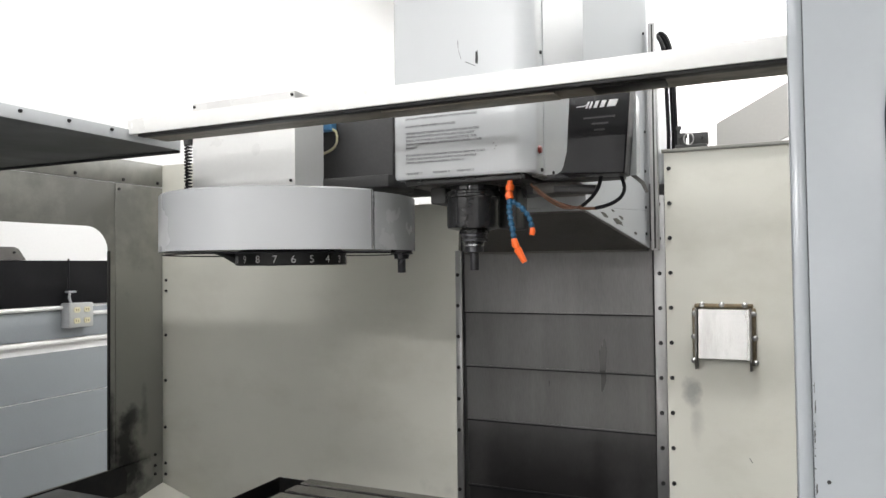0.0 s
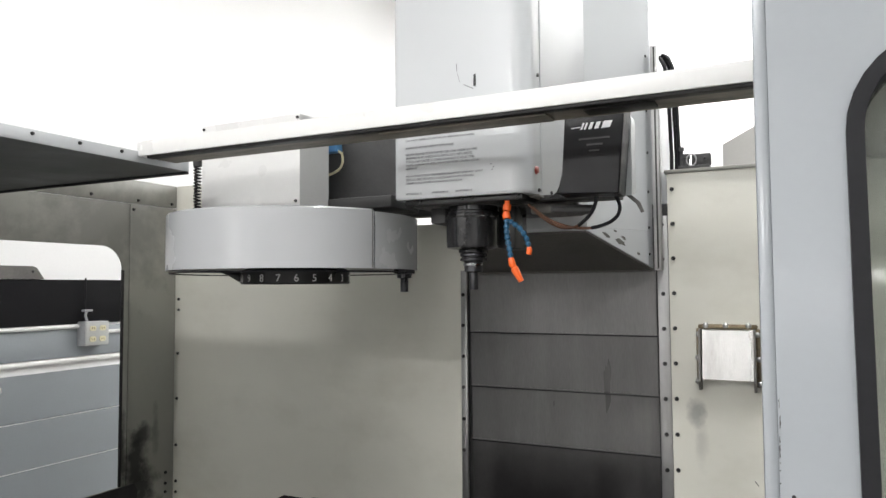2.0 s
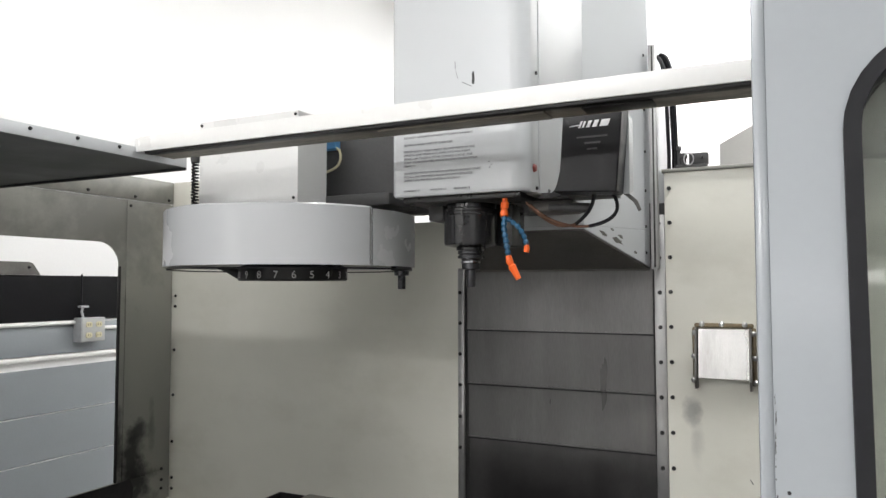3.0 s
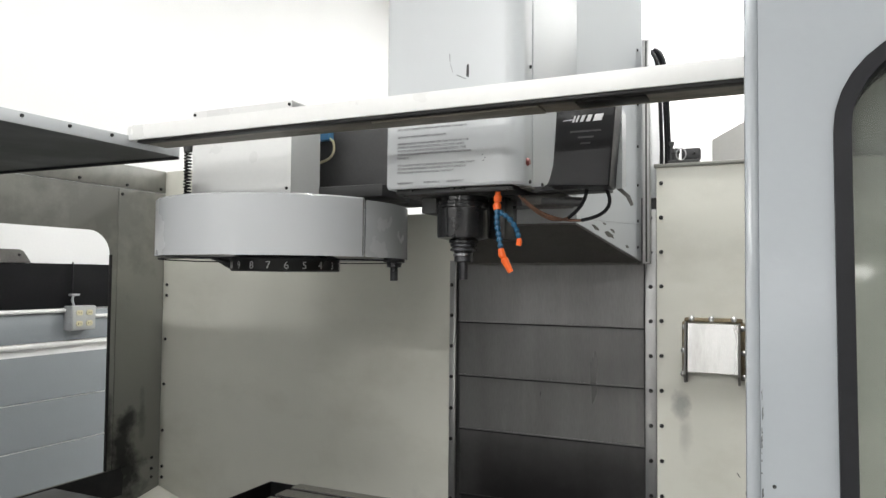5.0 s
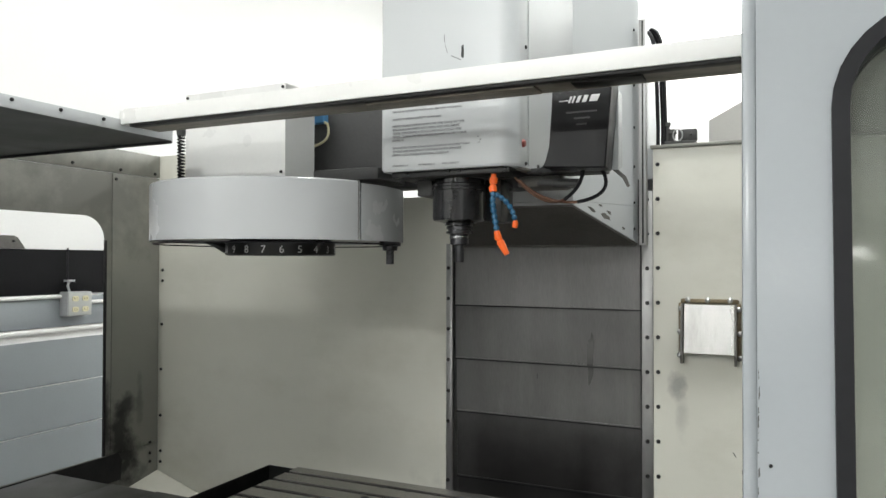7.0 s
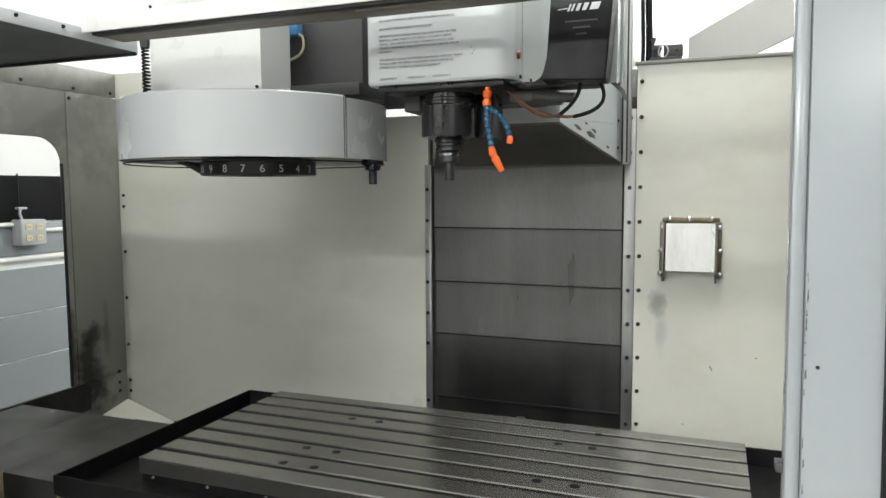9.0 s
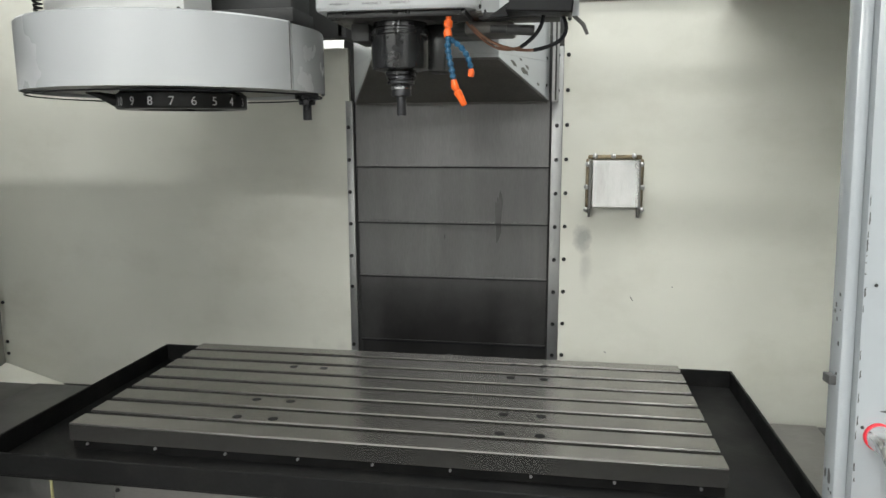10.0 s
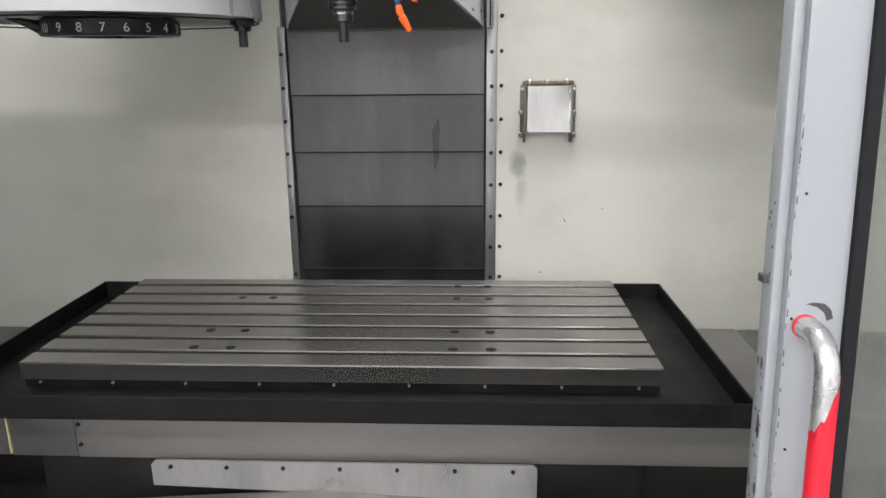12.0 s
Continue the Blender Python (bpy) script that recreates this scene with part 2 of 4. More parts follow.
def box(bm, x0, x1, y0, y1, z0, z1, bevel=0.0, seg=2):
    r = bmesh.ops.create_cube(bm, size=1)
    vs = r["verts"]
    for v in vs:
        v.co = Vector(((x0 + x1) / 2 + v.co.x * (x1 - x0), (y0 + y1) / 2 + v.co.y * (y1 - y0), (z0 + z1) / 2 + v.co.z * (z1 - z0)))
    if bevel:
        es = {e for v in vs for e in v.link_edges}
        bmesh.ops.bevel(bm, geom=list(es), offset=bevel, segments=seg, affect="EDGES", profile=0.5)
    return bm


def B(*a, **k):
    return box(bmesh.new(), *a, **k)


def prism(bm, pts, axis, lo, hi):
    """Extrude a closed outline: axis 'x' takes (y, z) points, 'y' takes (x, z), 'z' takes (x, y)."""
    def at(p, w):
        return {"x": (w, p[0], p[1]), "y": (p[0], w, p[1]), "z": (p[0], p[1], w)}[axis]
    a = [bm.verts.new(at(p, lo)) for p in pts]
    b = [bm.verts.new(at(p, hi)) for p in pts]
    k = len(pts)
    bm.faces.new(a)
    bm.faces.new(b[::-1])
    for i in range(k):
        bm.faces.new((a[i], a[(i + 1) % k], b[(i + 1) % k], b[i]))
    return bm


def P(*a):
    return prism(bmesh.new(), *a)


def lathe(bm, cx, cy, prof, seg=48, axis="z"):
    """Turn a profile of (radius, height) round an upright axis at cx, cy."""
    rings = []
    for r, z in prof:
        if r < 1e-6:
            rings.append([bm.verts.new((cx, cy, z))])
        else:
            rings.append([bm.verts.new((cx + r * math.cos(2 * math.pi * i / seg), cy + r * math.sin(2 * math.pi * i / seg), z)) for i in range(seg)])
    for a, b in zip(rings, rings[1:]):
        for i in range(seg):
            j = (i + 1) % seg
            if len(a) == 1 and len(b) == 1:
                continue
            if len(a) == 1:
                bm.faces.new((a[0], b[j], b[i]))
            elif len(b) == 1:
                bm.faces.new((a[i], a[j], b[0]))
            else:
                bm.faces.new((a[i], a[j], b[j], b[i]))
    return bm


def tube(bm, pts, radius, seg=10, radii=None, caps=True):
    """A round bar along points."""
    pts = [Vector(p) for p in pts]
    rings = []
    ref, side = Vector((0.13, 0.21, 0.97)), None
    for i, p in enumerate(pts):
        d = (pts[min(i + 1, len(pts) - 1)] - pts[max(i - 1, 0)]).normalized()
        if abs(d.dot(ref)) > 0.95:
            ref = Vector((1, 0, 0))
        u = d.cross(ref).normalized() if side is None else (side - d * side.dot(d)).normalized()
        side = u
        w = d.cross(u).normalized()
        r = radii[i] if radii else radius
        rings.append([bm.verts.new(p + u * r * math.cos(2 * math.pi * k / seg) + w * r * math.sin(2 * math.pi * k / seg)) for k in range(seg)])
    for a, b in zip(rings, rings[1:]):
        for i in range(seg):
            j = (i + 1) % seg
            bm.faces.new((a[i], a[j], b[j], b[i]))
    if caps:
        bm.faces.new(rings[0])
        bm.faces.new(rings[-1][::-1])
    return bm


def arc(p0, p1, p2, k=10):
    """Points of a quadratic curve from p0 by p1 to p2."""
    p0, p1, p2 = Vector(p0), Vector(p1), Vector(p2)
    return [p0 * (1 - s) ** 2 + p1 * 2 * s * (1 - s) + p2 * s * s for s in [i / k for i in range(k + 1)]]


def rounded(x0, x1, z0, z1, r, k=6, which=(1, 1, 1, 1)):
    """Outline of a rectangle with rounded corners, anticlockwise from lower left."""
    out = []
    for c, (cx, cz, a0) in enumerate(((x0, z0, 180), (x1, z0, 270), (x1, z1, 0), (x0, z1, 90))):
        if not which[c]:
            out.append((cx, cz))
            continue
        ox = cx + r if cx == x0 else cx - r
        oz = cz + r if cz == z0 else cz - r
        for i in range(k + 1):
            a = math.radians(a0 + 90 * i / k)
            out.append((ox + r * math.cos(a), oz + r * math.sin(a)))
    return out


def lettering(name, body, size, m, material, parent, depth=0.0004, align="LEFT", spacing=1.0, lines=1.0, width=0.0):
    cu = bpy.data.curves.new(name, "FONT")
    cu.body, cu.size, cu.extrude, cu.align_x = body, size, depth, align
    cu.space_character, cu.space_line = spacing, lines
    tmp = bpy.data.objects.new(name, cu)
    scene.collection.objects.link(tmp)
    bpy.context.view_layer.update()
    me = bpy.data.meshes.new_from_object(tmp.evaluated_get(bpy.context.evaluated_depsgraph_get()))
    bpy.data.objects.remove(tmp)
    me.materials.clear()
    me.materials.append(material)
    if width:
        me.transform(Matrix.Diagonal((width / max(v.co.x for v in me.vertices), 1, 1, 1)))
    me.transform(m)
    ob = new(name, me)
    ob.parent = parent
    ob.matrix_parent_inverse = parent.matrix_world.inverted()
    return ob


def screw_mesh(r, h, material):
    bm = bmesh.new()
    lathe(bm, 0, 0, [(r, 0), (r, h * 0.5), (r * 0.75, h), (r * 0.42, h), (r * 0.38, h * 0.4), (0, h * 0.4)], 10)
    return mesh_of("screw", bm, material)


SCREW = screw_mesh(0.0065, 0.005, SCREW_BLACK)
SCREW_TINY = screw_mesh(0.0019, 0.0012, SCREW_BLACK)
SCREW_SMALL = screw_mesh(0.0045, 0.004, SCREW_BLACK)
FACE_FRONT = pose(0, 0, 0, 90)
FACE_RIGHT = pose(0, 0, 0, 0, 90, 0)


def screws(parent, places, turn, mesh=None):
    for p in places:
        s = new("screw", mesh or SCREW)
        s.parent = parent
        s.matrix_basis = Matrix.Translation(Vector(p) - parent.location) @ turn


# ---- shop hall ----
def slab(name, bounds, material, label, category):
    ob = part(name, B(*bounds), material)
    return tagged(ob, label, category, kind="structure")


slab("floor", (-2.6, 4.0, -24.5, 4.0, -0.1, 0.0), CONCRETE, "grey sealed concrete shop floor", "floor")
slab("ceiling", (-2.6, 4.0, -24.5, 4.0, CEILING, CEILING + 0.1), SHOP_WHITE, "white painted shop ceiling", "ceiling")
slab("wall_north", (-2.6, 4.0, 4.0, 4.1, 0, CEILING), SHOP_WHITE, "white painted shop wall behind the machine", "wall")
slab("wall_south", (-2.6, 4.0, -24.6, -24.5, 0, CEILING), HALL_GREY, "grey painted shop wall", "wall")
slab("wall_east", (4.0, 4.1, -24.6, 4.1, 0, CEILING), HALL_GREY, "grey painted shop wall", "wall")
WX = -2.45
west = slab("wall_west", (WX - 0.15, WX - 0.006, -24.6, 4.1, 0, CEILING), SHOP_WHITE, "white shop wall with pale blue-grey lower boards", "wall")
for i in range(5):
    part("siding_board", B(WX - 0.0065, WX, -3.5, 3.0, 0.078 + i * 0.217, 0.078 + (i + 1) * 0.217 - 0.005, bevel=0.002, seg=1), BLOCK_PAINT, west)
ledge = tagged(part("trim_1", P([(WX, 1.1945), (WX + 0.013, 1.1945), (WX + 0.016, 1.201), (WX + 0.016, 1.209), (WX + 0.013, 1.215), (WX, 1.22)], "y", -3.5, 3.0), WHITE_SHEET), "pale painted ledge along the wall boards", "trim", kind="structure")
dado = tagged(part("trim_2", B(WX - 0.005, WX + 0.012, -3.5, 3.0, 1.2205, 1.366, bevel=0.002), BLOCK_PAINT), "pale blue-grey dado board", "trim", kind="structure")
board = thing("wall_board", "charcoal board fixed along the shop wall", "board", (WX, 0, 1.37))
part("panel", B(WX - 0.004, WX + 0.004, -3.5, 3.0, 1.377, 1.592, bevel=0.001), BOARD_DARK, board)
plate = thing("wall_bracket", "grey-brown metal bracket plate on top of the board", "bracket", (WX, -0.25, 1.592))
part("plate", P([(-0.41, 1.593), (-0.078, 1.593), (-0.115, 1.645), (-0.135, 1.653), (-0.36, 1.653), (-0.38, 1.645)], "x", WX + 0.0, WX + 0.010), UNDERSIDE, plate)
screws(plate, [(WX + 0.010, -0.355, 1.625), (WX + 0.010, -0.135, 1.628)], FACE_RIGHT)
lever = thing("wall_lever", "pale metal lever handle on the wall boards", "handle", (WX, -0.4, 1.12))
part("arm", tube(bmesh.new(), [(WX, -0.60, 1.135), (WX + 0.03, -0.56, 1.135), (WX + 0.03, -0.45, 1.128), (WX + 0.03, -0.36, 1.115)], 0.008, 8), ALUMINIUM, lever)
part("grip", P(rounded(-0.36, -0.285, 1.087, 1.13, 0.018, 5), "x", WX + 0.018, WX + 0.042), ALUMINIUM, lever)

conduit = thing("conduit", "pale painted electrical conduit along the wall", "conduit", (WX, 0, 1.36))
part("pipe", tube(bmesh.new(), [(WX + 0.02, -3.4, 1.366), (WX + 0.02, 0.094, 1.366)], 0.010), WHITE_SHEET, conduit)
part("pipe", tube(bmesh.new(), [(WX + 0.02, 0.226, 1.332), (WX + 0.02, 2.9, 1.332)], 0.010), WHITE_SHEET, conduit)
outlet = thing("outlet_box", "grey metal outlet box with four ivory sockets on the wall", "outlet", (WX, 0.12, 1.3))
part("body", B(WX + 0.012, WX + 0.07, 0.094, 0.227, 1.270, 1.388, bevel=0.004), GALV, outlet)
part("cover_plate", B(WX + 0.07, WX + 0.074, 0.097, 0.224, 1.273, 1.385, bevel=0.0015), OUTLET_PLATE, outlet)
for py in (0.133, 0.188):
    for pz in (1.303, 1.355):
        socket = part("socket", P(rounded(py - 0.017, py + 0.017, pz - 0.013, pz + 0.013, 0.010, 4), "x", WX + 0.074, WX + 0.078), IVORY, outlet)
        for dy in (-0.006, 0.006):
            part("slot", B(WX + 0.0775, WX + 0.0785, py + dy - 0.0012, py + dy + 0.0012, pz - 0.005, pz + 0.005), SCREW_BLACK, socket)
part("hanger", tube(bmesh.new(), [(WX + 0.03, 0.135, 1.387), (WX + 0.03, 0.125, 1.415), (WX + 0.03, 0.13, 1.438)], 0.006), GALV, outlet)
part("hanger_top", B(WX + 0.02, WX + 0.045, 0.110, 0.155, 1.436, 1.446, bevel=0.002), GALV, outlet)
part("wire", tube(bmesh.new(), [(WX + 0.02, 0.13, 1.445), (WX + 0.02, 0.13, 1.60)], 0.004), RUBBER, outlet)

fixture = None
for lx, ly, watts in LAMPS:
    if fixture is None:
        fixture = thing("ceiling_light", "unseen white fluorescent strip light on the shop ceiling", "light", (lx, ly, CEILING), group="ceiling lights")
        part("housing", B(lx - 1.05, lx + 1.05, ly - 0.2, ly + 0.2, CEILING - 0.08, CEILING - 0.002, bevel=0.01), WHITE_SHEET, fixture)
        first = (lx, ly)
    else:
        copy_thing(fixture, Matrix.Translation((lx, ly, CEILING)))

# ---- machine enclosure ----
LX = -1.69          # inner face of the side wall with the opening
RX = 1.69           # inner face of the other side wall
wb = tagged(part("wall_back_left", P([(LX, 0.30), (-0.33, 0.30), (-0.33, 1.766), (-0.72, 1.766), (-0.72, 1.985), (LX, 1.985)], "y", 0.0, 0.02), WALL_PAINT), "cream painted sheet-metal back wall with faint stains", "wall", kind="structure")
wr = tagged(part("wall_back_right", B(0.352, RX + 0.02, 0.0, 0.02, 0.30, 1.885), WALL_PAINT), "cream painted sheet-metal back wall beside the column", "wall", kind="structure")
part("top_lip", B(0.345, RX + 0.02, -0.008, 0.03, 1.885, 1.896, bevel=0.002), SHADED_PAINT, wr)
for sx0, sz0, sx1, sz1 in ((0.575, 0.985, 0.583, 0.972), (0.70, 1.02, 0.704, 1.018), (0.50, 0.80, 0.506, 0.797)):
    part("scratch", tube(bmesh.new(), [(sx0, -0.0002, sz0), (sx1, -0.0002, sz1)], 0.0012, 6), SCREW_BLACK, wr)
screws(wr, [(0.3655, -0.0002, 1.837 - 0.1054 * i) for i in range(11)], FACE_FRONT)
screws(wb, [(-1.672, -0.0002, 0.69), (-1.672, -0.0002, 0.735), (-1.674, -0.0002, 0.885), (-1.672, -0.0002, 1.08), (-1.670, -0.0002, 1.27), (-1.668, -0.0002, 1.455), (-1.668, -0.0002, 1.50)], FACE_FRONT)


# side wall with a rounded opening
def wall_with_opening():
    bm = bmesh.new()
    y0, y1, z0, z1 = -1.44, 0.02, 0.30, 1.888
    oy0, oy1, oz0, oz1 = -1.15, -0.271, 0.775, 1.713
    prism(bm, [(y0, z0), (y1, z0), (y1, oz0), (y0, oz0)], "x", LX - 0.004, LX)
    prism(bm, [(oy1, oz0), (y1, oz0), (y1, z1), (oy1, z1)], "x", LX - 0.004, LX)
    prism(bm, [(y0, oz0), (oy0, oz0), (oy0, z1), (y0, z1)], "x", LX - 0.004, LX)
    prism(bm, [(oy0, oz1), (oy1, oz1), (oy1, z1), (oy0, z1)], "x", LX - 0.004, LX)
    r = 0.095
    cor = [(oy1, oz1), (oy1 - r, oz1)] + [(oy1 - r + r * math.sin(a), oz1 - r + r * math.cos(a)) for a in [math.radians(9 * i) for i in range(11)]]
    prism(bm, [cor[0]] + cor[2:], "x", LX - 0.004, LX)
    return bm


# The wall's shade is carried by its darkened paint colour.
wl = tagged(part("wall_left", wall_with_opening(), SHADED_PAINT), "cream side wall of sheet metal with a rounded opening", "wall", kind="structure")
part("upper_band", B(LX - 0.02, LX + 0.004, -1.44, -0.002, 1.891, 1.985, bevel=0.002), SHADED_PAINT, wl)
part("seam_strip", B(LX, LX + 0.004, -0.240, -0.004, 0.775, 1.888, bevel=0.0015), SHADED_PAINT, wl)
screws(wl, [(LX + 0.004, -0.42, 1.906), (LX + 0.004, -0.204, 1.904), (LX + 0.004, -0.03, 1.906), (LX + 0.004, -0.225, 1.865)], FACE_RIGHT)
screws(wl, [(LX + 0.004, -0.045, z) for z in (0.70, 0.735, 0.78)], FACE_RIGHT)
part("edge_trim", B(LX - 0.006, LX + 0.006, -0.2725, -0.265, 0.775, 1.62, bevel=0.002), DARK_STEEL, wl)
# Flat black strip set just proud of the wall, below the opening.
part("black_panel", P([(-1.2, 0.772), (-0.20, 0.772), (-0.185, 0.74), (-0.19, 0.665), (-1.2, 0.655)], "x", LX + 0.0002, LX + 0.0035), BLACK_SHEET, wl, "black panel below the opening")
fb = bmesh.new()
random.seed(12)
apex = fb.verts.new((LX + 0.006, -0.006, 0.655))
low = [fb.verts.new((LX + 0.006 + 0.27 * k / 12, -0.006 - 0.34 * (1 - k / 12), 0.582 + random.uniform(-0.010, 0.010))) for k in range(13)]
corner = fb.verts.new((LX + 0.006, -0.006, 0.57))
for p, q in zip(low, low[1:]):
    fb.faces.new((apex, p, q))
    fb.faces.new((corner, q, p))
fb.faces.new((apex, corner, low[0]))
fb.faces.new((apex, low[-1], corner))
part("corner_fillet", fb, WALL_PAINT, wl)
tagged(part("wall_right", B(RX, RX + 0.02, -1.40, -0.002, 0.30, 1.885), SHADED_PAINT), "cream painted sheet-metal side wall", "wall", kind="structure")
tagged(part("chip_tray", P([(-1.40, 0.522), (0.0, 0.585), (0.0, 0.56), (-1.40, 0.492)], "x", LX, RX), DARK_STEEL), "dark oily sheet-metal chip tray floor", "floor", kind="structure")
fl = tagged(part("wall_front_left", B(LX, -0.80, -1.44, -1.38, 0.25, 1.866, bevel=0.003), DOOR_PAINT), "blue-grey painted front panel beside the opening", "wall", kind="structure")
part("jamb", B(-0.80, -0.783, -1.44, -1.355, 0.25, 1.866, bevel=0.003), DOOR_PAINT, fl)
tagged(part("wall_front", B(LX, 0.9, -1.43, -1.40, 0.0, 0.62), SHADED_PAINT), "painted lower front panel of the machine", "wall", kind="structure")

croof = tagged(part("roof_right", B(0.81, RX + 0.02, -1.40, 0.02, 1.897, 1.905), SHADED_PAINT), "painted sheet-metal roof over the corner", "roof", kind="structure")
part("rim", B(0.806, 0.81, -1.40, 0.02, 1.893, 1.925, bevel=0.001), SHADED_PAINT, croof)

# roof plate and door rail over the opening
roof = thing("roof_panel", "grey sheet-metal roof panel with a light rim", "panel", (-1.2, -1.2, 1.87))
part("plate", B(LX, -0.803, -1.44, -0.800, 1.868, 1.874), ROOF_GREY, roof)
part("rim", B(-0.803, -0.796, -1.44, -0.800, 1.866, 1.894, bevel=0.001), HEAD_PAINT, roof)
part("back_rim", B(LX, -0.803, -0.800, -0.794, 1.860, 1.886, bevel=0.001), CAST_DARK, roof)
screws(roof, [(-0.796, -1.25 + 0.115 * i, 1.885) for i in range(4)], FACE_RIGHT, SCREW_SMALL)

rail = thing("door_rail", "white painted top rail with a grimy underside track", "rail", (0.1, -0.95, 1.88))
part("beam", B(-0.80, 1.6, -0.97, -0.868, 1.881, 1.918, bevel=0.001), WHITE_SHEET, rail)
part("track", B(-0.77, 1.6, -0.966, -0.945, 1.874, 1.8815, bevel=0.001), DARK_STEEL, rail, "black track lip")
part("underside", B(-0.77, 1.6, -0.945, -0.872, 1.876, 1.8812), RAIL_GRIME, rail, "grimy brown-grey underside")
part("roller_guide", B(-0.10, 0.27, -0.948, -0.890, 1.870, 1.8762, bevel=0.002), RAIL_GRIME, rail)
part("roller_guide", B(0.34, 0.47, -0.948, -0.900, 1.871, 1.8762, bevel=0.002), DARK_STEEL, rail)

# ---- column and its telescoping cover ----
column = thing("machine_column", "grey machine column behind the spindle head", "column", (0, 0.3, 0.3))
part("body", B(-0.30, 0.30, 0.06, 0.55, 1.80, 2.9, bevel=0.01), HEAD_PAINT, column)
part("base", B(-0.36, 0.37, 0.045, 0.56, 0.0, 1.80, bevel=0.01), CAST_DARK, column)
part("bracket", B(-0.74, -0.313, -0.10, -0.03, 1.787, 1.95, bevel=0.004), CAST_DARK, column)
part("bracket_foot", B(-0.305, -0.24, 0.021, 0.07, 1.79, 1.95), CAST_DARK, column)
part("bracket_web", B(-0.33, -0.305, -0.10, 0.07, 1.787, 1.95), CAST_DARK, column)
cover = thing("way_cover", "oily steel telescoping cover on the column", "cover", (0, 0, 0.7))
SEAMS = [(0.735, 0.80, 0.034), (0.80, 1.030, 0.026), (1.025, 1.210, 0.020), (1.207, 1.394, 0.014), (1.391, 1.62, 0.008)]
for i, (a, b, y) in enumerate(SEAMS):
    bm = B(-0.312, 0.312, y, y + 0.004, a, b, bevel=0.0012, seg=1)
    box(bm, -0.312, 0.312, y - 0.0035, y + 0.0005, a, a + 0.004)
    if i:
        # Black strip added for the dark gap and shadow line below each lip.
        part("seam_gap_strip", B(-0.312, 0.312, y - 0.004, y + 0.005, a - 0.0042, a - 0.0002), RUBBER, cover)
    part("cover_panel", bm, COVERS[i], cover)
part("drain_knob", lathe(bmesh.new(), 0.0, -0.022, [(0.024, 0.735), (0.026, 0.745), (0.022, 0.762), (0.014, 0.770), (0, 0.772)], 20), CAST_DARK, cover, "worn round metal knob")
part("base_block", B(-0.33, 0.33, -0.02, 0.034, 0.60, 0.735, bevel=0.004), DARK_STEEL, cover)
for x0, x1, z1 in ((-0.341, -0.3175, 1.60), (0.318, 0.351, 1.757)):
    st = tagged(part("trim_strip", B(x0, x1, -0.006, 0.004, 0.74, z1, bevel=0.0015), STRIP_STEEL), "brushed steel edge strip screwed beside the cover", "trim", kind="structure")
    zs = [0.789, 0.990, 1.095, 1.202, 1.307, 1.412, 1.517] if x0 < 0 else [1.730 - 0.1054 * i for i in range(10)]
    screws(st, [((x0 + x1) / 2 - (0.003 if x0 < 0 else 0), -0.006, z) for z in zs], FACE_FRONT)
guide = thing("guide_rail", "dark steel vertical guide rail on the column", "rail", (0.327, -0.03, 1.6))
part("rail", B(0.317, 0.338, -0.045, -0.012, 1.59, 2.275, bevel=0.002), STRIP_STEEL, guide)
part("groove", B(0.326, 0.331, -0.0465, -0.044, 1.595, 2.27), SCREW_BLACK, guide)
chain = thing("cable_bundle", "black cables hanging beside the column", "cable", (0.37, 0.02, 1.9))
for i, (x, y) in enumerate(((0.362, 0.03), (0.374, 0.045), (0.384, 0.03))):
    part("cable", tube(bmesh.new(), [(x, y, 1.80), (x + 0.002, y, 1.95), (x - 0.003, y, 2.12)] + arc((x - 0.003, y, 2.12), (x - 0.004, y, 2.26), (x - 0.045, y + 0.02, 2.27), 8), 0.006, 8), RUBBER, chain)

# ---- spindle head ----
head = thing("spindle_head", "light grey enamelled spindle head with printed warnings", "machine head", (0, -0.5, 1.74))
HF = -0.755
HZ = 1.754          # lower edge of the front cover


def head_cover():
    """Front cover: rounded upright shell, its lower edge turned in."""
    out = [(-0.178, -0.28), (-0.176, HF + 0.016)]
    out += [(-0.176 + 0.016 * (1 - math.cos(a)), HF + 0.016 * (1 - math.sin(a))) for a in [math.radians(15 * i) for i in range(1, 6)]]
    out += [(-0.160, HF), (0.126, HF)]
    out += [(0.126 + 0.042 * math.sin(a), HF + 0.042 * (1 - math.cos(a))) for a in [math.radians(10 * i) for i in range(1, 10)]]
    out += [(0.177, -0.28)]
    bm = bmesh.new()
    a = [bm.verts.new((x * 0.985, HF + 0.003 + (y - HF) * 0.99, HZ)) for x, y in out]
    b = [bm.verts.new((x, y, HZ + 0.006)) for x, y in out]
    # Carried up unseen to 3.5 to keep the overhead lamp off the side wall.
    c = [bm.verts.new((x, y, 3.5)) for x, y in out]
    n = len(out)
    bm.faces.new(a)
    bm.faces.new(c[::-1])
    for p, q in ((a, b), (b, c)):
        for i in range(n):
            bm.faces.new((p[i], p[(i + 1) % n], q[(i + 1) % n], q[i]))
    return bm


front = part("front_cover", head_cover(), HEAD_PAINT, head, smooth=0.45)
part("side_seam", B(0.1683, 0.1712, -0.672, -0.664, HZ + 0.008, 3.49, bevel=0.001), HEAD_PAINT, head)
PLAN = [(-0.308, -0.01), (-0.178, -0.29), (0.177, -0.29), (0.308, -0.01)]
LOW = {-0.01: 1.597, -0.29: 1.700}
# Same added height out of view, blocking the overhead lamp.
part("rear_housing", P(PLAN, "z", 1.7105, 3.5), HEAD_PAINT, head)


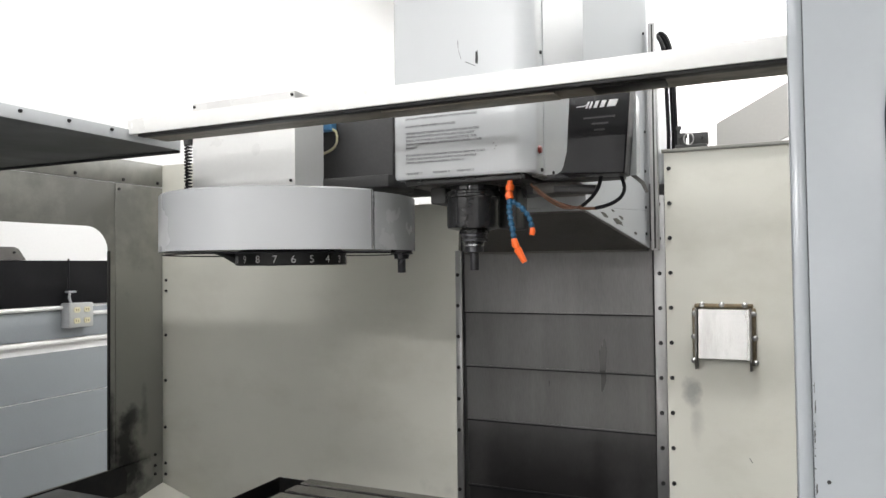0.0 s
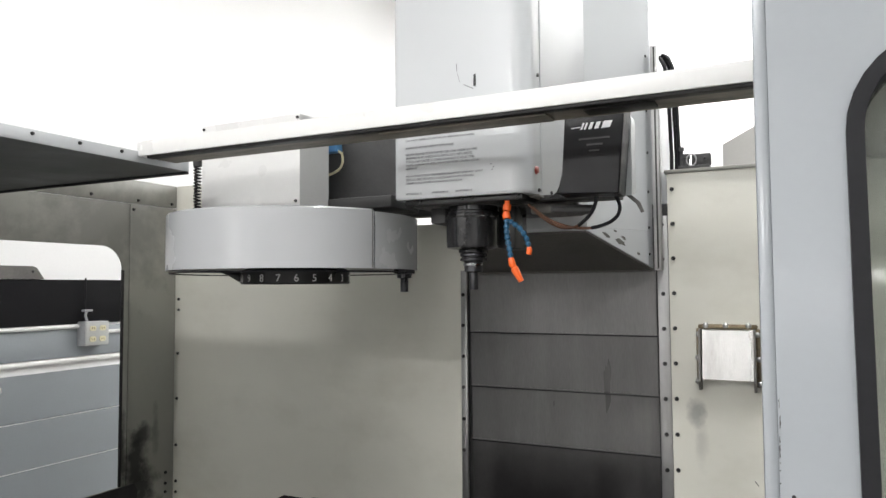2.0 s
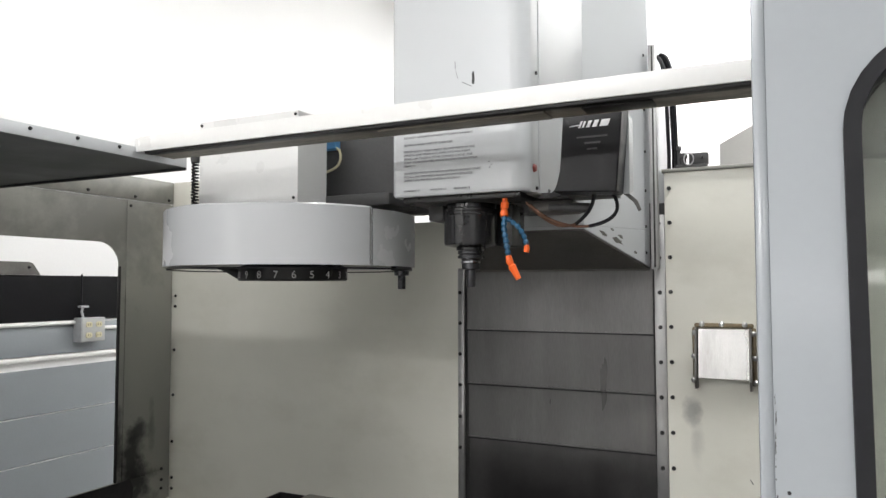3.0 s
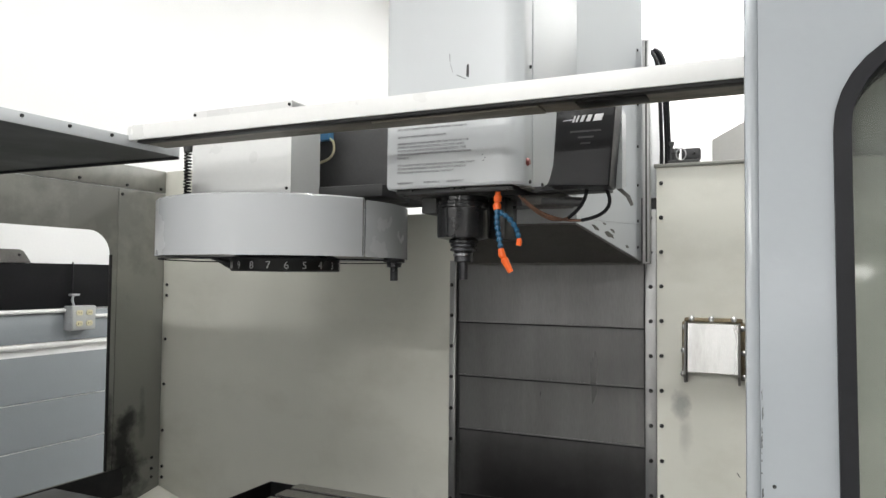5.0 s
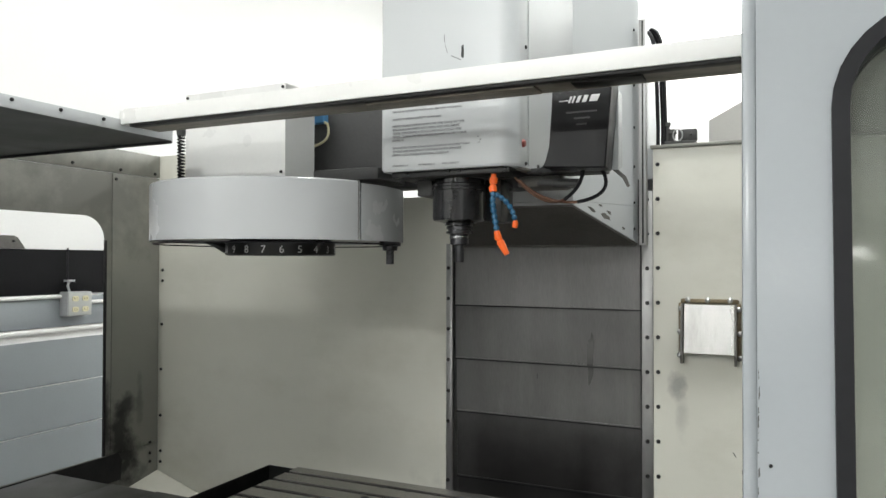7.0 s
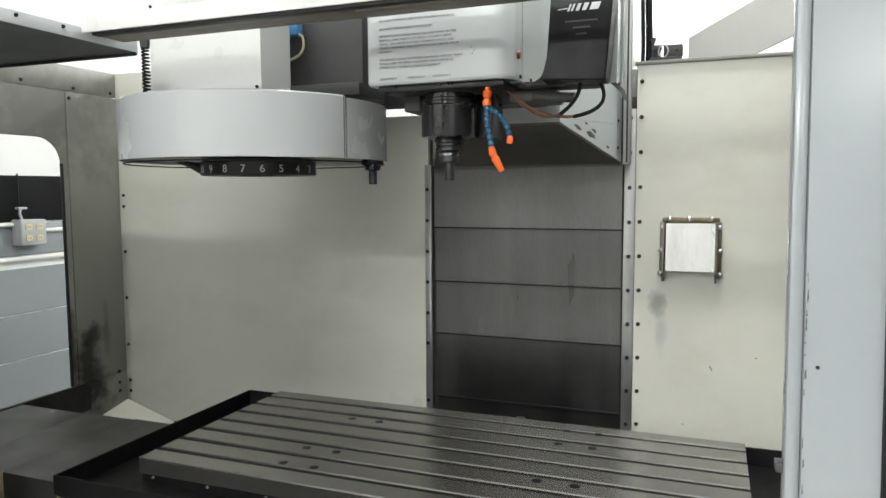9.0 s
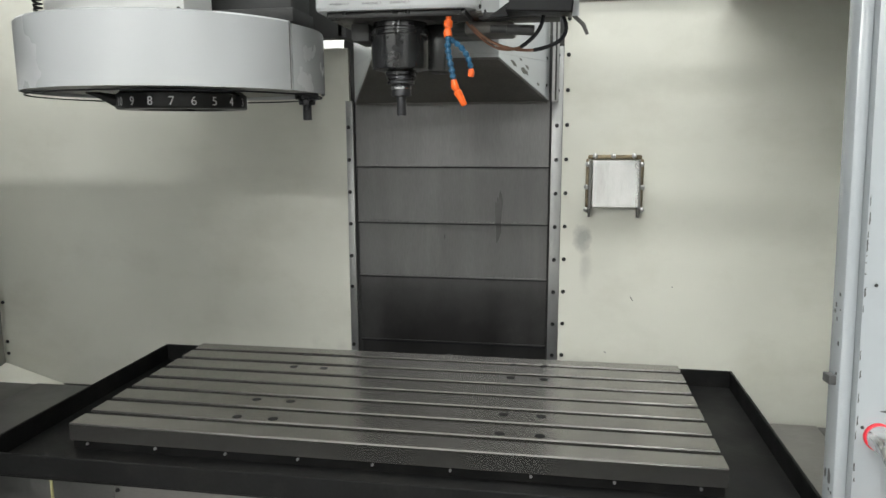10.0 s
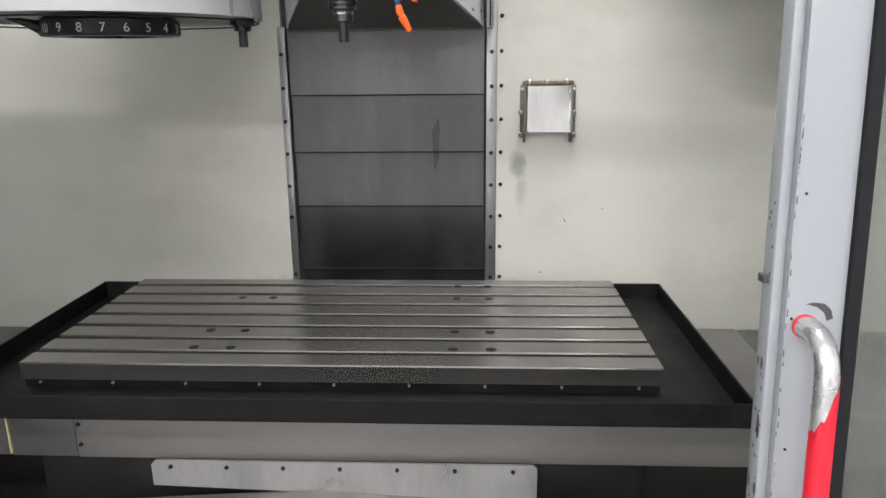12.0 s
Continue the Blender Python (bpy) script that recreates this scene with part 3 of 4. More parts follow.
def wedge(low, high, grow):
    """Sloped underside of the head casting, between two heights over the same plan."""
    bm = bmesh.new()
    a = [bm.verts.new((x * grow, y, LOW[y] + low)) for x, y in PLAN]
    b = [bm.verts.new((x * grow, y, LOW[y] + high if high < 1 else high)) for x, y in PLAN]
    bm.faces.new(a)
    bm.faces.new(b[::-1])
    for i in range(4):
        bm.faces.new((a[i], a[(i + 1) % 4], b[(i + 1) % 4], b[i]))
    return bm


part("gusset", wedge(0.0, 1.71, 1.0), HEAD_PAINT, head, "light grey slanted gusset with chipped paint", smooth=0.2)
part("underside", wedge(-0.006, -0.0005, 0.99), UNDERSIDE, head, "oily dark casting under the head", smooth=0.2)
part("underside_lip", B(-0.304, 0.304, -0.014, -0.008, 1.586, 1.5965, bevel=0.002), UNDERSIDE, head)
part("lower_plate", B(-0.155, 0.145, HF + 0.02, -0.30, HZ - 0.014, HZ + 0.001, bevel=0.004), DISC_BLACK, head)
part("side_plate_edge", B(0.150, 0.176, HF + 0.05, -0.31, HZ - 0.006, HZ - 0.0005, bevel=0.002), UNDERSIDE, head)
ALONG, OUTWARD = Vector((0.424, 0.906, 0)), Vector((0.906, -0.424, 0))


def gusset_chip(u, z, w, h, seed):
    """Ragged patch of bare casting on the slanted side of the head."""
    random.seed(seed)
    bm = bmesh.new()
    ring = [(math.cos(a) * random.uniform(0.55, 1.0), math.sin(a) * random.uniform(0.55, 1.0)) for a in [math.radians(36 * i) for i in range(10)]]
    base = Vector((0.177, -0.29, 0)) + ALONG * u
    a = [bm.verts.new(base + ALONG * p * w - OUTWARD * 0.001 + Vector((0, 0, z + q * h - p * w * 0.3))) for p, q in ring]
    b = [bm.verts.new(v.co + OUTWARD * 0.0015) for v in a]
    bm.faces.new(a)
    bm.faces.new(b[::-1])
    for i in range(10):
        bm.faces.new((a[i], a[(i + 1) % 10], b[(i + 1) % 10], b[i]))
    return bm


for i, (u, z, w, h) in enumerate(((0.085, 1.690, 0.020, 0.007), (0.150, 1.672, 0.030, 0.010), (0.165, 1.684, 0.014, 0.006), (0.125, 1.703, 0.010, 0.004), (0.235, 1.640, 0.010, 0.006))):
    part("paint_chip", gusset_chip(u, z, w, h, 30 + i), UNDERSIDE, head)
sx, sy = -0.012, -0.65
part("nose_flange", lathe(bmesh.new(), sx, sy, [(0, HZ - 0.002), (0.082, HZ - 0.002), (0.082, HZ - 0.012), (0.079, HZ - 0.015), (0, HZ - 0.015)], 56), CAST_DARK, head)
spindle = part("spindle_nose", lathe(bmesh.new(), sx, sy, [(0, HZ - 0.014), (0.060, HZ - 0.014), (0.060, HZ - 0.026), (0.0655, HZ - 0.029), (0.0655, HZ - 0.108), (0.0635, HZ - 0.115), (0.044, HZ - 0.119), (0.036, HZ - 0.121), (0.036, HZ - 0.127), (0, HZ - 0.127)], 64), SPINDLE_BLACK, head, "glossy black spindle nose")
part("spindle_collar", lathe(bmesh.new(), sx, sy, [(0.0662, HZ - 0.034), (0.0680, HZ - 0.036), (0.0680, HZ - 0.042), (0.0662, HZ - 0.044)], 64), SPINDLE_BLACK, spindle)
part("retract_cylinder", B(sx + 0.052, sx + 0.098, sy + 0.03, sy + 0.12, HZ - 0.118, HZ - 0.012, bevel=0.008), DISC_BLACK, head)
part("side_block", B(sx - 0.112, sx - 0.070, sy - 0.01, sy + 0.10, HZ - 0.052, HZ - 0.012, bevel=0.005), CAST_DARK, head)
for x in (-0.115, -0.005, 0.022):
    part("bolt", lathe(bmesh.new(), x, HF + 0.022, [(0, HZ - 0.007), (0.007, HZ - 0.007), (0.007, HZ + 0.002), (0, HZ + 0.002)], 8), SCREW_BLACK, head)
screws(head, [(0.1690, -0.69, 2.031), (0.1716, -0.54, 2.028), (0.1748, -0.37, 2.024), (0.1726, -0.48, HZ + 0.012), (0.1706, -0.60, HZ + 0.014), (0.1690, -0.69, HZ + 0.010)], FACE_RIGHT, SCREW_SMALL)
part("reset_button", lathe(bmesh.new(), 0, 0, [(0, 0.006), (0.007, 0.006), (0.010, 0.0), (0, 0)], 14), BUTTON, head, "small dark red button").matrix_local = Matrix.Translation(Vector((0.1682, -0.705, 1.808)) - head.location) @ FACE_RIGHT
screws(head, [(0.2995, -0.03, z) for z in (1.64, 1.72, 1.83, 1.95, 2.08, 2.25)], FACE_RIGHT, SCREW_SMALL)
# paint damage on the front cover
part("scratch", P([(0.038, HZ + 0.279), (0.043, HZ + 0.281), (0.044, HZ + 0.262), (0.043, HZ + 0.250), (0.037, HZ + 0.253)], "y", HF - 0.0006, HF + 0.001), SCREW_BLACK, front)
part("scratch", P([(-0.006, HZ + 0.310), (-0.0045, HZ + 0.310), (-0.004, HZ + 0.292), (-0.0055, HZ + 0.292)], "y", HF - 0.0006, HF + 0.001), INK, front)
part("scratch", P([(0.012, HZ + 0.258), (0.036, HZ + 0.246), (0.037, HZ + 0.2475), (0.013, HZ + 0.2595)], "y", HF - 0.0006, HF + 0.001), INK, front)
part("scratch", P([(-0.004, HZ + 0.287), (-0.003, HZ + 0.287), (0.003, HZ + 0.266), (0.002, HZ + 0.266)], "y", HF - 0.0006, HF + 0.001), INK, front)
for x, z in ((0.076, 0.067), (0.082, 0.060), (0.078, 0.054)):
    part("scratch", P([(x, HZ + z), (x + 0.005, HZ + z + 0.001), (x + 0.004, HZ + z + 0.003), (x + 0.001, HZ + z + 0.002)], "y", HF - 0.0006, HF + 0.001), INK, front)
WARN = [
    (0.213, "THIS MACHINE IS AUTOMATICALLY CONTROLLED\nAND MAY START AT ANY TIME.", 0.183),
    (0.187, "THIS MACHINE CAN CAUSE SEVERE BODILY\nINJURY !!", 0.166),
    (0.161, "DO NOT OPERATE WITH THE DOORS OPEN", 0.164),
    (0.141, "DO NOT OPERATE WITHOUT PROPER TRAINING", 0.180),
    (0.123, "ALWAYS WEAR SAFETY GOGGLES", 0.128),
    (0.107, "NEVER PLACE YOUR HAND ON THE TOOL IN THE\nSPINDLE AND PRESS ATC FWD, ATC REV, NEXT\nTOOL, OR CAUSE A TOOL CHANGE CYCLE. THE\nTOOL CHANGER WILL MOVE IN AND CRUSH YOUR\nHAND !!", 0.192),
    (0.055, "TO AVOID TOOL CHANGER DAMAGE, ENSURE THAT\nTOOLS ARE PROPERLY ALIGNED WITH SPINDLE\nDRIVE LUGS WHEN LOADING TOOLS !!", 0.200),
    (0.0125, "WARNING !!", 0.042),
]
for z, body, width in WARN:
    for x in ((-0.141, -0.071, -0.011) if z < 0.02 else (-0.141,)):
        lettering("lettering", body, 0.0072, pose(x, HF - 0.0008, HZ + z - 0.0026, 90), INK, front, lines=1.19, width=width)

# black box on the head
junction = part("control_box", P([(0.252, 1.929), (0.379, 1.922), (0.364, 1.737), (0.228, 1.744), (0.236, 1.762), (0.243, 1.79)], "y", HF, HF + 0.07), BLACK_PLASTIC, head, "black plastic box with a pale maker's mark")
bv = junction.modifiers.new("edge", "BEVEL")
bv.width, bv.segments = 0.003, 2
part("box_arm", P([(0.19, HZ - 0.010), (0.34, HZ - 0.010), (0.34, 1.81), (0.245, 1.81), (0.23, 1.772)], "y", -0.684, -0.655), BLACK_PLASTIC, head)
part("box_bracket", B(0.165, 0.34, -0.67, -0.59, HZ - 0.012, HZ + 0.001, bevel=0.002), CAST_DARK, head)
part("box_side", P([(-0.684, 1.915), (-0.64, 1.91), (-0.64, 1.75), (-0.684, 1.74)], "x", 0.356, 0.378), HEAD_PAINT, head)
for x0, w, s in ((0.266, 0.020, 0), (0.285, 0.004, 1), (0.2925, 0.004, 1), (0.302, 0.007, 1), (0.315, 0.009, 1), (0.330, 0.018, 1)):
    h = 0.014 if s else 0.002
    z = 1.878
    pts = [(x0, z), (x0 + w, z), (x0 + w + h * 0.42, z + h), (x0 + h * 0.42, z + h)] if s else [(x0, z + 0.004), (x0 + w, z + 0.005), (x0 + w, z + 0.0072), (x0, z + 0.0055)]
    part("maker_mark", P(pts, "y", HF - 0.0008, HF + 0.002), WHITE_INK, junction)
for k, (x0, w) in enumerate(((0.281, 0.066), (0.298, 0.034), (0.303, 0.022))):
    part("small_print", B(x0, x0 + w, HF - 0.0006, HF + 0.001, 1.856 - 0.013 * k, 1.8595 - 0.013 * k), DIM_INK, junction)
part("hose", tube(bmesh.new(), arc((0.305, -0.705, 1.742), (0.305, -0.705, 1.705), (0.258, -0.68, 1.680), 10), 0.0042, 8), RUBBER, head)
part("hose", tube(bmesh.new(), arc((0.345, -0.695, 1.74), (0.375, -0.69, 1.685), (0.285, -0.67, 1.674), 12), 0.0042, 8), RUBBER, head)
part("copper_pipe", tube(bmesh.new(), arc((0.285, -0.67, 1.674), (0.20, -0.66, 1.672), (0.15, -0.68, 1.728), 12), 0.0034, 8), COPPER, head)
part("copper_pipe", tube(bmesh.new(), arc((0.258, -0.68, 1.680), (0.235, -0.67, 1.672), (0.205, -0.66, 1.681), 8), 0.0034, 8), COPPER, head)
part("copper_pipe", tube(bmesh.new(), arc((0.205, -0.66, 1.681), (0.17, -0.66, 1.695), (0.14, -0.68, 1.735), 8), 0.0028, 8), COPPER, head)
part("loose_tag", P([(0.362, 1.742), (0.370, 1.746), (0.392, 1.726), (0.400, 1.705), (0.394, 1.702), (0.384, 1.722)], "y", -0.672, -0.669), UNDERSIDE, head)
part("hose_block", B(0.13, 0.24, -0.64, -0.54, HZ - 0.040, HZ - 0.012, bevel=0.008), UNDERSIDE, head)
part("hose_fitting", tube(bmesh.new(), [(0.19, -0.66, 1.722), (0.225, -0.66, 1.720), (0.226, -0.66, 1.720), (0.285, -0.66, 1.716)], 0.010, 10, radii=[0.008, 0.008, 0.011, 0.011]), CAST_DARK, head)


# segmented coolant hoses
def segmented(points, r, material, name, parent):
    pts = [Vector(p) for p in points]
    for a, b in zip(pts, pts[1:]):
        d = b - a
        part(name, tube(bmesh.new(), [a, a + d * 0.15, a + d * 0.55, a + d * 0.72, b], r, 12, radii=[r * 0.8, r * 1.1, r * 1.05, r * 0.72, r * 0.7]), material, parent)


noz = part("nozzle_joint", tube(bmesh.new(), [(0.110, -0.738, HZ - 0.016), (0.110, -0.738, 1.731), (0.110, -0.738, 1.729), (0.109, -0.738, 1.716)], 0.009, 14, radii=[0.006, 0.006, 0.0095, 0.009]), ORANGE, head, "orange plastic hose joint")
part("nozzle_joint", tube(bmesh.new(), [(0.109, -0.738, 1.715), (0.108, -0.739, 1.706), (0.110, -0.740, 1.697)], 0.009, 14, radii=[0.006, 0.0095, 0.0085]), ORANGE, head)
segmented([(0.110, -0.740, 1.697), (0.109, -0.742, 1.684), (0.110, -0.744, 1.671), (0.112, -0.746, 1.658), (0.115, -0.748, 1.645), (0.118, -0.750, 1.632), (0.121, -0.752, 1.619), (0.123, -0.753, 1.607)], 0.0063, BLUE, "hose_link", noz)
part("nozzle_tip", tube(bmesh.new(), [(0.123, -0.753, 1.608), (0.126, -0.753, 1.594), (0.130, -0.752, 1.587), (0.131, -0.752, 1.584), (0.146, -0.750, 1.556)], 0.009, 14, radii=[0.0065, 0.0085, 0.0065, 0.009, 0.0062]), ORANGE, noz, "orange plastic coolant nozzle")
segmented([(0.113, -0.736, 1.692), (0.124, -0.733, 1.686), (0.134, -0.731, 1.678), (0.143, -0.729, 1.667), (0.150, -0.727, 1.655), (0.154, -0.726, 1.643), (0.156, -0.725, 1.631)], 0.0058, BLUE, "hose_link", noz)
part("nozzle_tip", tube(bmesh.new(), [(0.156, -0.725, 1.632), (0.157, -0.725, 1.625), (0.155, -0.725, 1.616)], 0.008, 12, radii=[0.0055, 0.0068, 0.006]), ORANGE, noz)

holder = thing("tool_holder", "dark steel tool holder with a cutter in the spindle", "tool holder", (sx, sy, 1.6))
part("flange", lathe(bmesh.new(), sx, sy, [(0, HZ - 0.128), (0.031, HZ - 0.128), (0.0325, HZ - 0.131), (0.0325, HZ - 0.135), (0.028, HZ - 0.137), (0.028, HZ - 0.139), (0.0325, HZ - 0.141), (0.0325, HZ - 0.146), (0.024, HZ - 0.148), (0.0225, HZ - 0.150), (0.0225, HZ - 0.172), (0.019, HZ - 0.174), (0, HZ - 0.174)], 40), CARBIDE, holder)
part("collar", lathe(bmesh.new(), sx, sy, [(0.0230, HZ - 0.152), (0.0250, HZ - 0.153), (0.0250, HZ - 0.158), (0.0230, HZ - 0.159)], 32), CHROME, holder)
part("cutter", lathe(bmesh.new(), sx, sy, [(0, HZ - 0.173), (0.0112, HZ - 0.173), (0.0112, HZ - 0.214), (0.010, HZ - 0.216), (0, HZ - 0.216)], 24), CARBIDE, holder)

# ---- tool changer ----
cx, cy, R = -0.543, -0.655, 0.336
changer = thing("tool_changer", "grey drum-shaped tool changer with a numbered black disc", "tool changer", (cx, cy, 1.58))


def drum_shell():
    """Open-bottomed round shell, the sheet 3 mm thick, with an opening towards the spindle."""
    bm = bmesh.new()
    seg, a0, a1 = 88, 40, 341
    prof = [(0.02, 1.7355), (R - 0.004, 1.7355), (R, 1.7315), (R, 1.591), (R - 0.003, 1.591), (R - 0.003, 1.7315), (0.02, 1.7315)]
    rings = []
    for r, z in prof:
        rings.append([bm.verts.new((cx + r * math.cos(math.radians(a0 + (a1 - a0) * i / seg)), cy + r * math.sin(math.radians(a0 + (a1 - a0) * i / seg)), z)) for i in range(seg + 1)])
    for p, q in zip(rings, rings[1:]):
        for i in range(seg):
            bm.faces.new((p[i], p[i + 1], q[i + 1], q[i]))
    for e in (0, seg):
        bm.faces.new([rings[k][e] for k in range(len(prof))])
    return bm


part("drum_cover", drum_shell(), DRUM_PAINT, changer, smooth=0.5)
seam = math.radians(-19.8)
px, py = cx + (R + 0.0003) * math.cos(seam), cy + (R + 0.0003) * math.sin(seam)
part("cover_seam", tube(bmesh.new(), [(px, py, 1.593), (px, py, 1.734)], 0.0012, 6), UNDERSIDE, changer)
def drum_end():
    """Second curved cover sheet beyond the seam."""
    bm = bmesh.new()
    arc_o = [(cx + r * math.cos(math.radians(t)), cy + r * math.sin(math.radians(t))) for r, ts in ((R - 0.0015, range(-18, 31, 3)), (R - 0.0045, range(30, -19, -3))) for t in ts]
    return prism(bm, arc_o, "z", 1.591, 1.730)


part("end_cover", drum_end(), DRUM_PAINT, changer, smooth=0.5)
part("drum_floor", lathe(bmesh.new(), cx, cy, [(0, 1.606), (R - 0.006, 1.606), (R - 0.006, 1.599), (0, 1.599)], 72), SHADED_PAINT, changer)
disc = part("number_disc", lathe(bmesh.new(), cx, cy, [(0, 1.600), (0.130, 1.600), (0.147, 1.588), (0.1475, 1.558), (0.144, 1.555), (0.10, 1.555), (0.095, 1.559), (0, 1.559)], 80), DISC_BLACK, changer, "black disc with white pocket numbers")
for k in range(1, 21):
    th = -52 + (6 - k) * 18
    a = math.radians(th)
    m = pose(cx + 0.1485 * math.cos(a), cy + 0.1485 * math.sin(a), 1.5615, 90, 0, th + 90)
    lettering("pocket_number", str(k), 0.027, m, WHITE_INK, disc, align="CENTER", depth=0.0003)
part("wire_guard", tube(bmesh.new(), [(cx + 0.326 * math.cos(math.radians(a)), cy + 0.326 * math.sin(math.radians(a)), 1.584) for a in range(-180, 181, 6)], 0.0018, 6, caps=False), RUBBER, changer)
part("pointer", tube(bmesh.new(), [(cx - 0.170, cy - 0.117, 1.591), (cx - 0.145, cy - 0.105, 1.586), (cx - 0.112, cy - 0.088, 1.573)], 0.01, 10, radii=[0.001, 0.007, 0.015]), DISC_BLACK, changer)
MX0, MX1, MY = -0.866, -0.511, -0.682
part("motor_cover", P([(MX0, 1.737), (MX1, 1.737), (MX1, 2.022), (MX0, 2.022)], "y", MY, MY + 0.135), MOTOR_PAINT, changer, "white sheet-metal motor cover")
screws(changer, [(MX0 + 0.007, MY, 2.012), (MX1 - 0.008, MY, 2.012), (MX1 - 0.013, MY, 1.782)], FACE_FRONT, SCREW_SMALL)
part("carriage", B(-0.80, -0.345, -0.44, -0.30, 1.772, 2.03, bevel=0.006), CAST_DARK, changer, "dark grey carriage of the tool changer")
part("carriage_arm", B(-0.62, -0.30, -0.55, -0.40, 1.766, 1.80, bevel=0.004), CAST_DARK, changer)
part("connector", B(-0.595, -0.535, -0.47, -0.44, 1.955, 2.02, bevel=0.003), SKY_BLUE, changer, "blue plastic connector")
part("wire", tube(bmesh.new(), [(-0.54, -0.46, 1.96)] + arc((-0.525, -0.46, 1.95), (-0.50, -0.46, 1.88), (-0.63, -0.46, 1.885), 10), 0.004, 8), IVORY, changer)
part("spring_hose", tube(bmesh.new(), [(-0.884 + 0.009 * math.cos(i * 1.2), -0.682 + 0.010 * math.sin(i * 1.2), 1.737 + 0.0018 * i) for i in range(100)], 0.003, 5), RUBBER, changer)
part("hose_end", lathe(bmesh.new(), -0.884, -0.682, [(0, 1.905), (0.012, 1.905), (0.015, 1.935), (0.010, 1.952), (0, 1.955)], 14), CAST_DARK, changer)
pin = thing("pocket_tool", "black tool holder waiting in the carousel pocket", "tool holder", (-0.294, -0.49, 1.56))
part("shank", lathe(bmesh.new(), -0.294, -0.490, [(0, 1.600), (0.030, 1.600), (0.030, 1.584), (0.022, 1.582), (0.020, 1.570), (0.011, 1.569), (0.011, 1.532), (0, 1.531)], 24), CARBIDE, pin)

# ---- table ----
table = thing("machining_table", "oily ground steel T-slot table", "table", (0, -0.7, 0.86))
slots = [-0.926 + 0.0765 * i for i in range(7)]


def table_profile():
    """Cross-section with seven T-slots, edges lightly chamfered."""
    top, c = 0.9, 0.0026
    pts = [(-0.412, 0.8625), (-0.99, 0.8625), (-0.99, top - c), (-0.99 + c, top)]
    for s in slots:
        pts += [(s - 0.008 - c, top), (s - 0.008, top - c), (s - 0.008, top - 0.016), (s - 0.014, top - 0.016), (s - 0.014, top - 0.027),
                (s + 0.014, top - 0.027), (s + 0.014, top - 0.016), (s + 0.008, top - 0.016), (s + 0.008, top - c), (s + 0.008 + c, top)]
    pts += [(-0.412 - c, top), (-0.412, top - c)]
    return pts


part("slotted_top", P(table_profile(), "x", -0.66, 0.66), STEEL, table, smooth=0.3)
part("base_groove", B(-0.655, 0.655, -0.986, -0.42, 0.835, 0.8623), BLACK_PAN, table)
hole = mesh_of("hole", lathe(bmesh.new(), 0, 0, [(0, 0.0004), (0.0095, 0.0004), (0.0108, 0.0002), (0.0108, -0.001)], 18), BLACK_PAN)
for hx in (-0.325, -0.244, 0.238, 0.319):
    for hy in (-0.902, -0.802, -0.571, -0.471):
        o = new("bolt_hole", hole)
        o.parent = table
        o.location = Vector((hx, hy, 0.9)) - table.location
for i in range(9):
    part("clamp_bolt", tube(bmesh.new(), [(-0.622 + 0.1545 * i, -0.986, 0.856), (-0.622 + 0.1545 * i, -0.990, 0.856)], 0.0028, 8), STRIP_STEEL, table)
pan = thing("coolant_pan", "black painted coolant trough round the table", "pan", (0, -0.75, 0.85))
PX0, PX1, PY0, PY1 = -0.785, 0.798, -1.115, -0.398
part("floor_plate", B(PX0 + 0.004, PX1 - 0.004, PY0 + 0.004, PY1 - 0.004, 0.838, 0.843), BLACK_PAN, pan)
for nm, bb in (("front_rim", (PX0, PX1, PY0, PY0 + 0.006, 0.842, 0.888)), ("back_rim", (PX0, PX1, PY1 - 0.006, PY1, 0.842, 0.888)),
               ("side_rim", (PX0, PX0 + 0.006, PY0 + 0.006, PY1 - 0.006, 0.842, 0.888)), ("side_rim", (PX1 - 0.006, PX1, PY0 + 0.006, PY1 - 0.006, 0.842, 0.888))):
    part(nm, B(*bb, bevel=0.0015, seg=1), BLACK_PAN, pan)

# telescoping cover under the table, in stepped sections
xcover = thing("table_way_cover", "grey steel telescoping way cover under the table", "cover", (0, -0.85, 0.72))
for i, (a, b) in enumerate(((-1.52, -1.24), (-1.24, -1.05), (-1.05, -0.86), (-0.86, -0.67), (-0.67, -0.53), (-0.53, 0.94), (0.94, 1.13), (1.13, 1.32), (1.32, 1.52))):
    d = 0.002 * abs(i - 5)
    part("cover_section", B(a + 0.001, b - 0.001, -1.044 + d, -0.60 - d, 0.715, 0.834 - d, bevel=0.002), APRON_STEEL if i == 5 else SHADED_OILY_SECTION, xcover)
for x in (-1.24, -1.05, -0.86, -0.67):
    part("index_line", B(x - 0.002, x + 0.002, -1.0455, -1.035, 0.722, 0.828), YELLOW, xcover, "yellow painted line")
screws(xcover, [(-0.52, -1.0445, 0.79), (-0.52, -1.0445, 0.745), (0.92, -1.0445, 0.79), (0.92, -1.0445, 0.745)], FACE_FRONT, SCREW_SMALL)
part("saddle", B(-0.62, 0.62, -1.03, -0.45, 0.60, 0.714, bevel=0.006), DARK_STEEL, xcover)

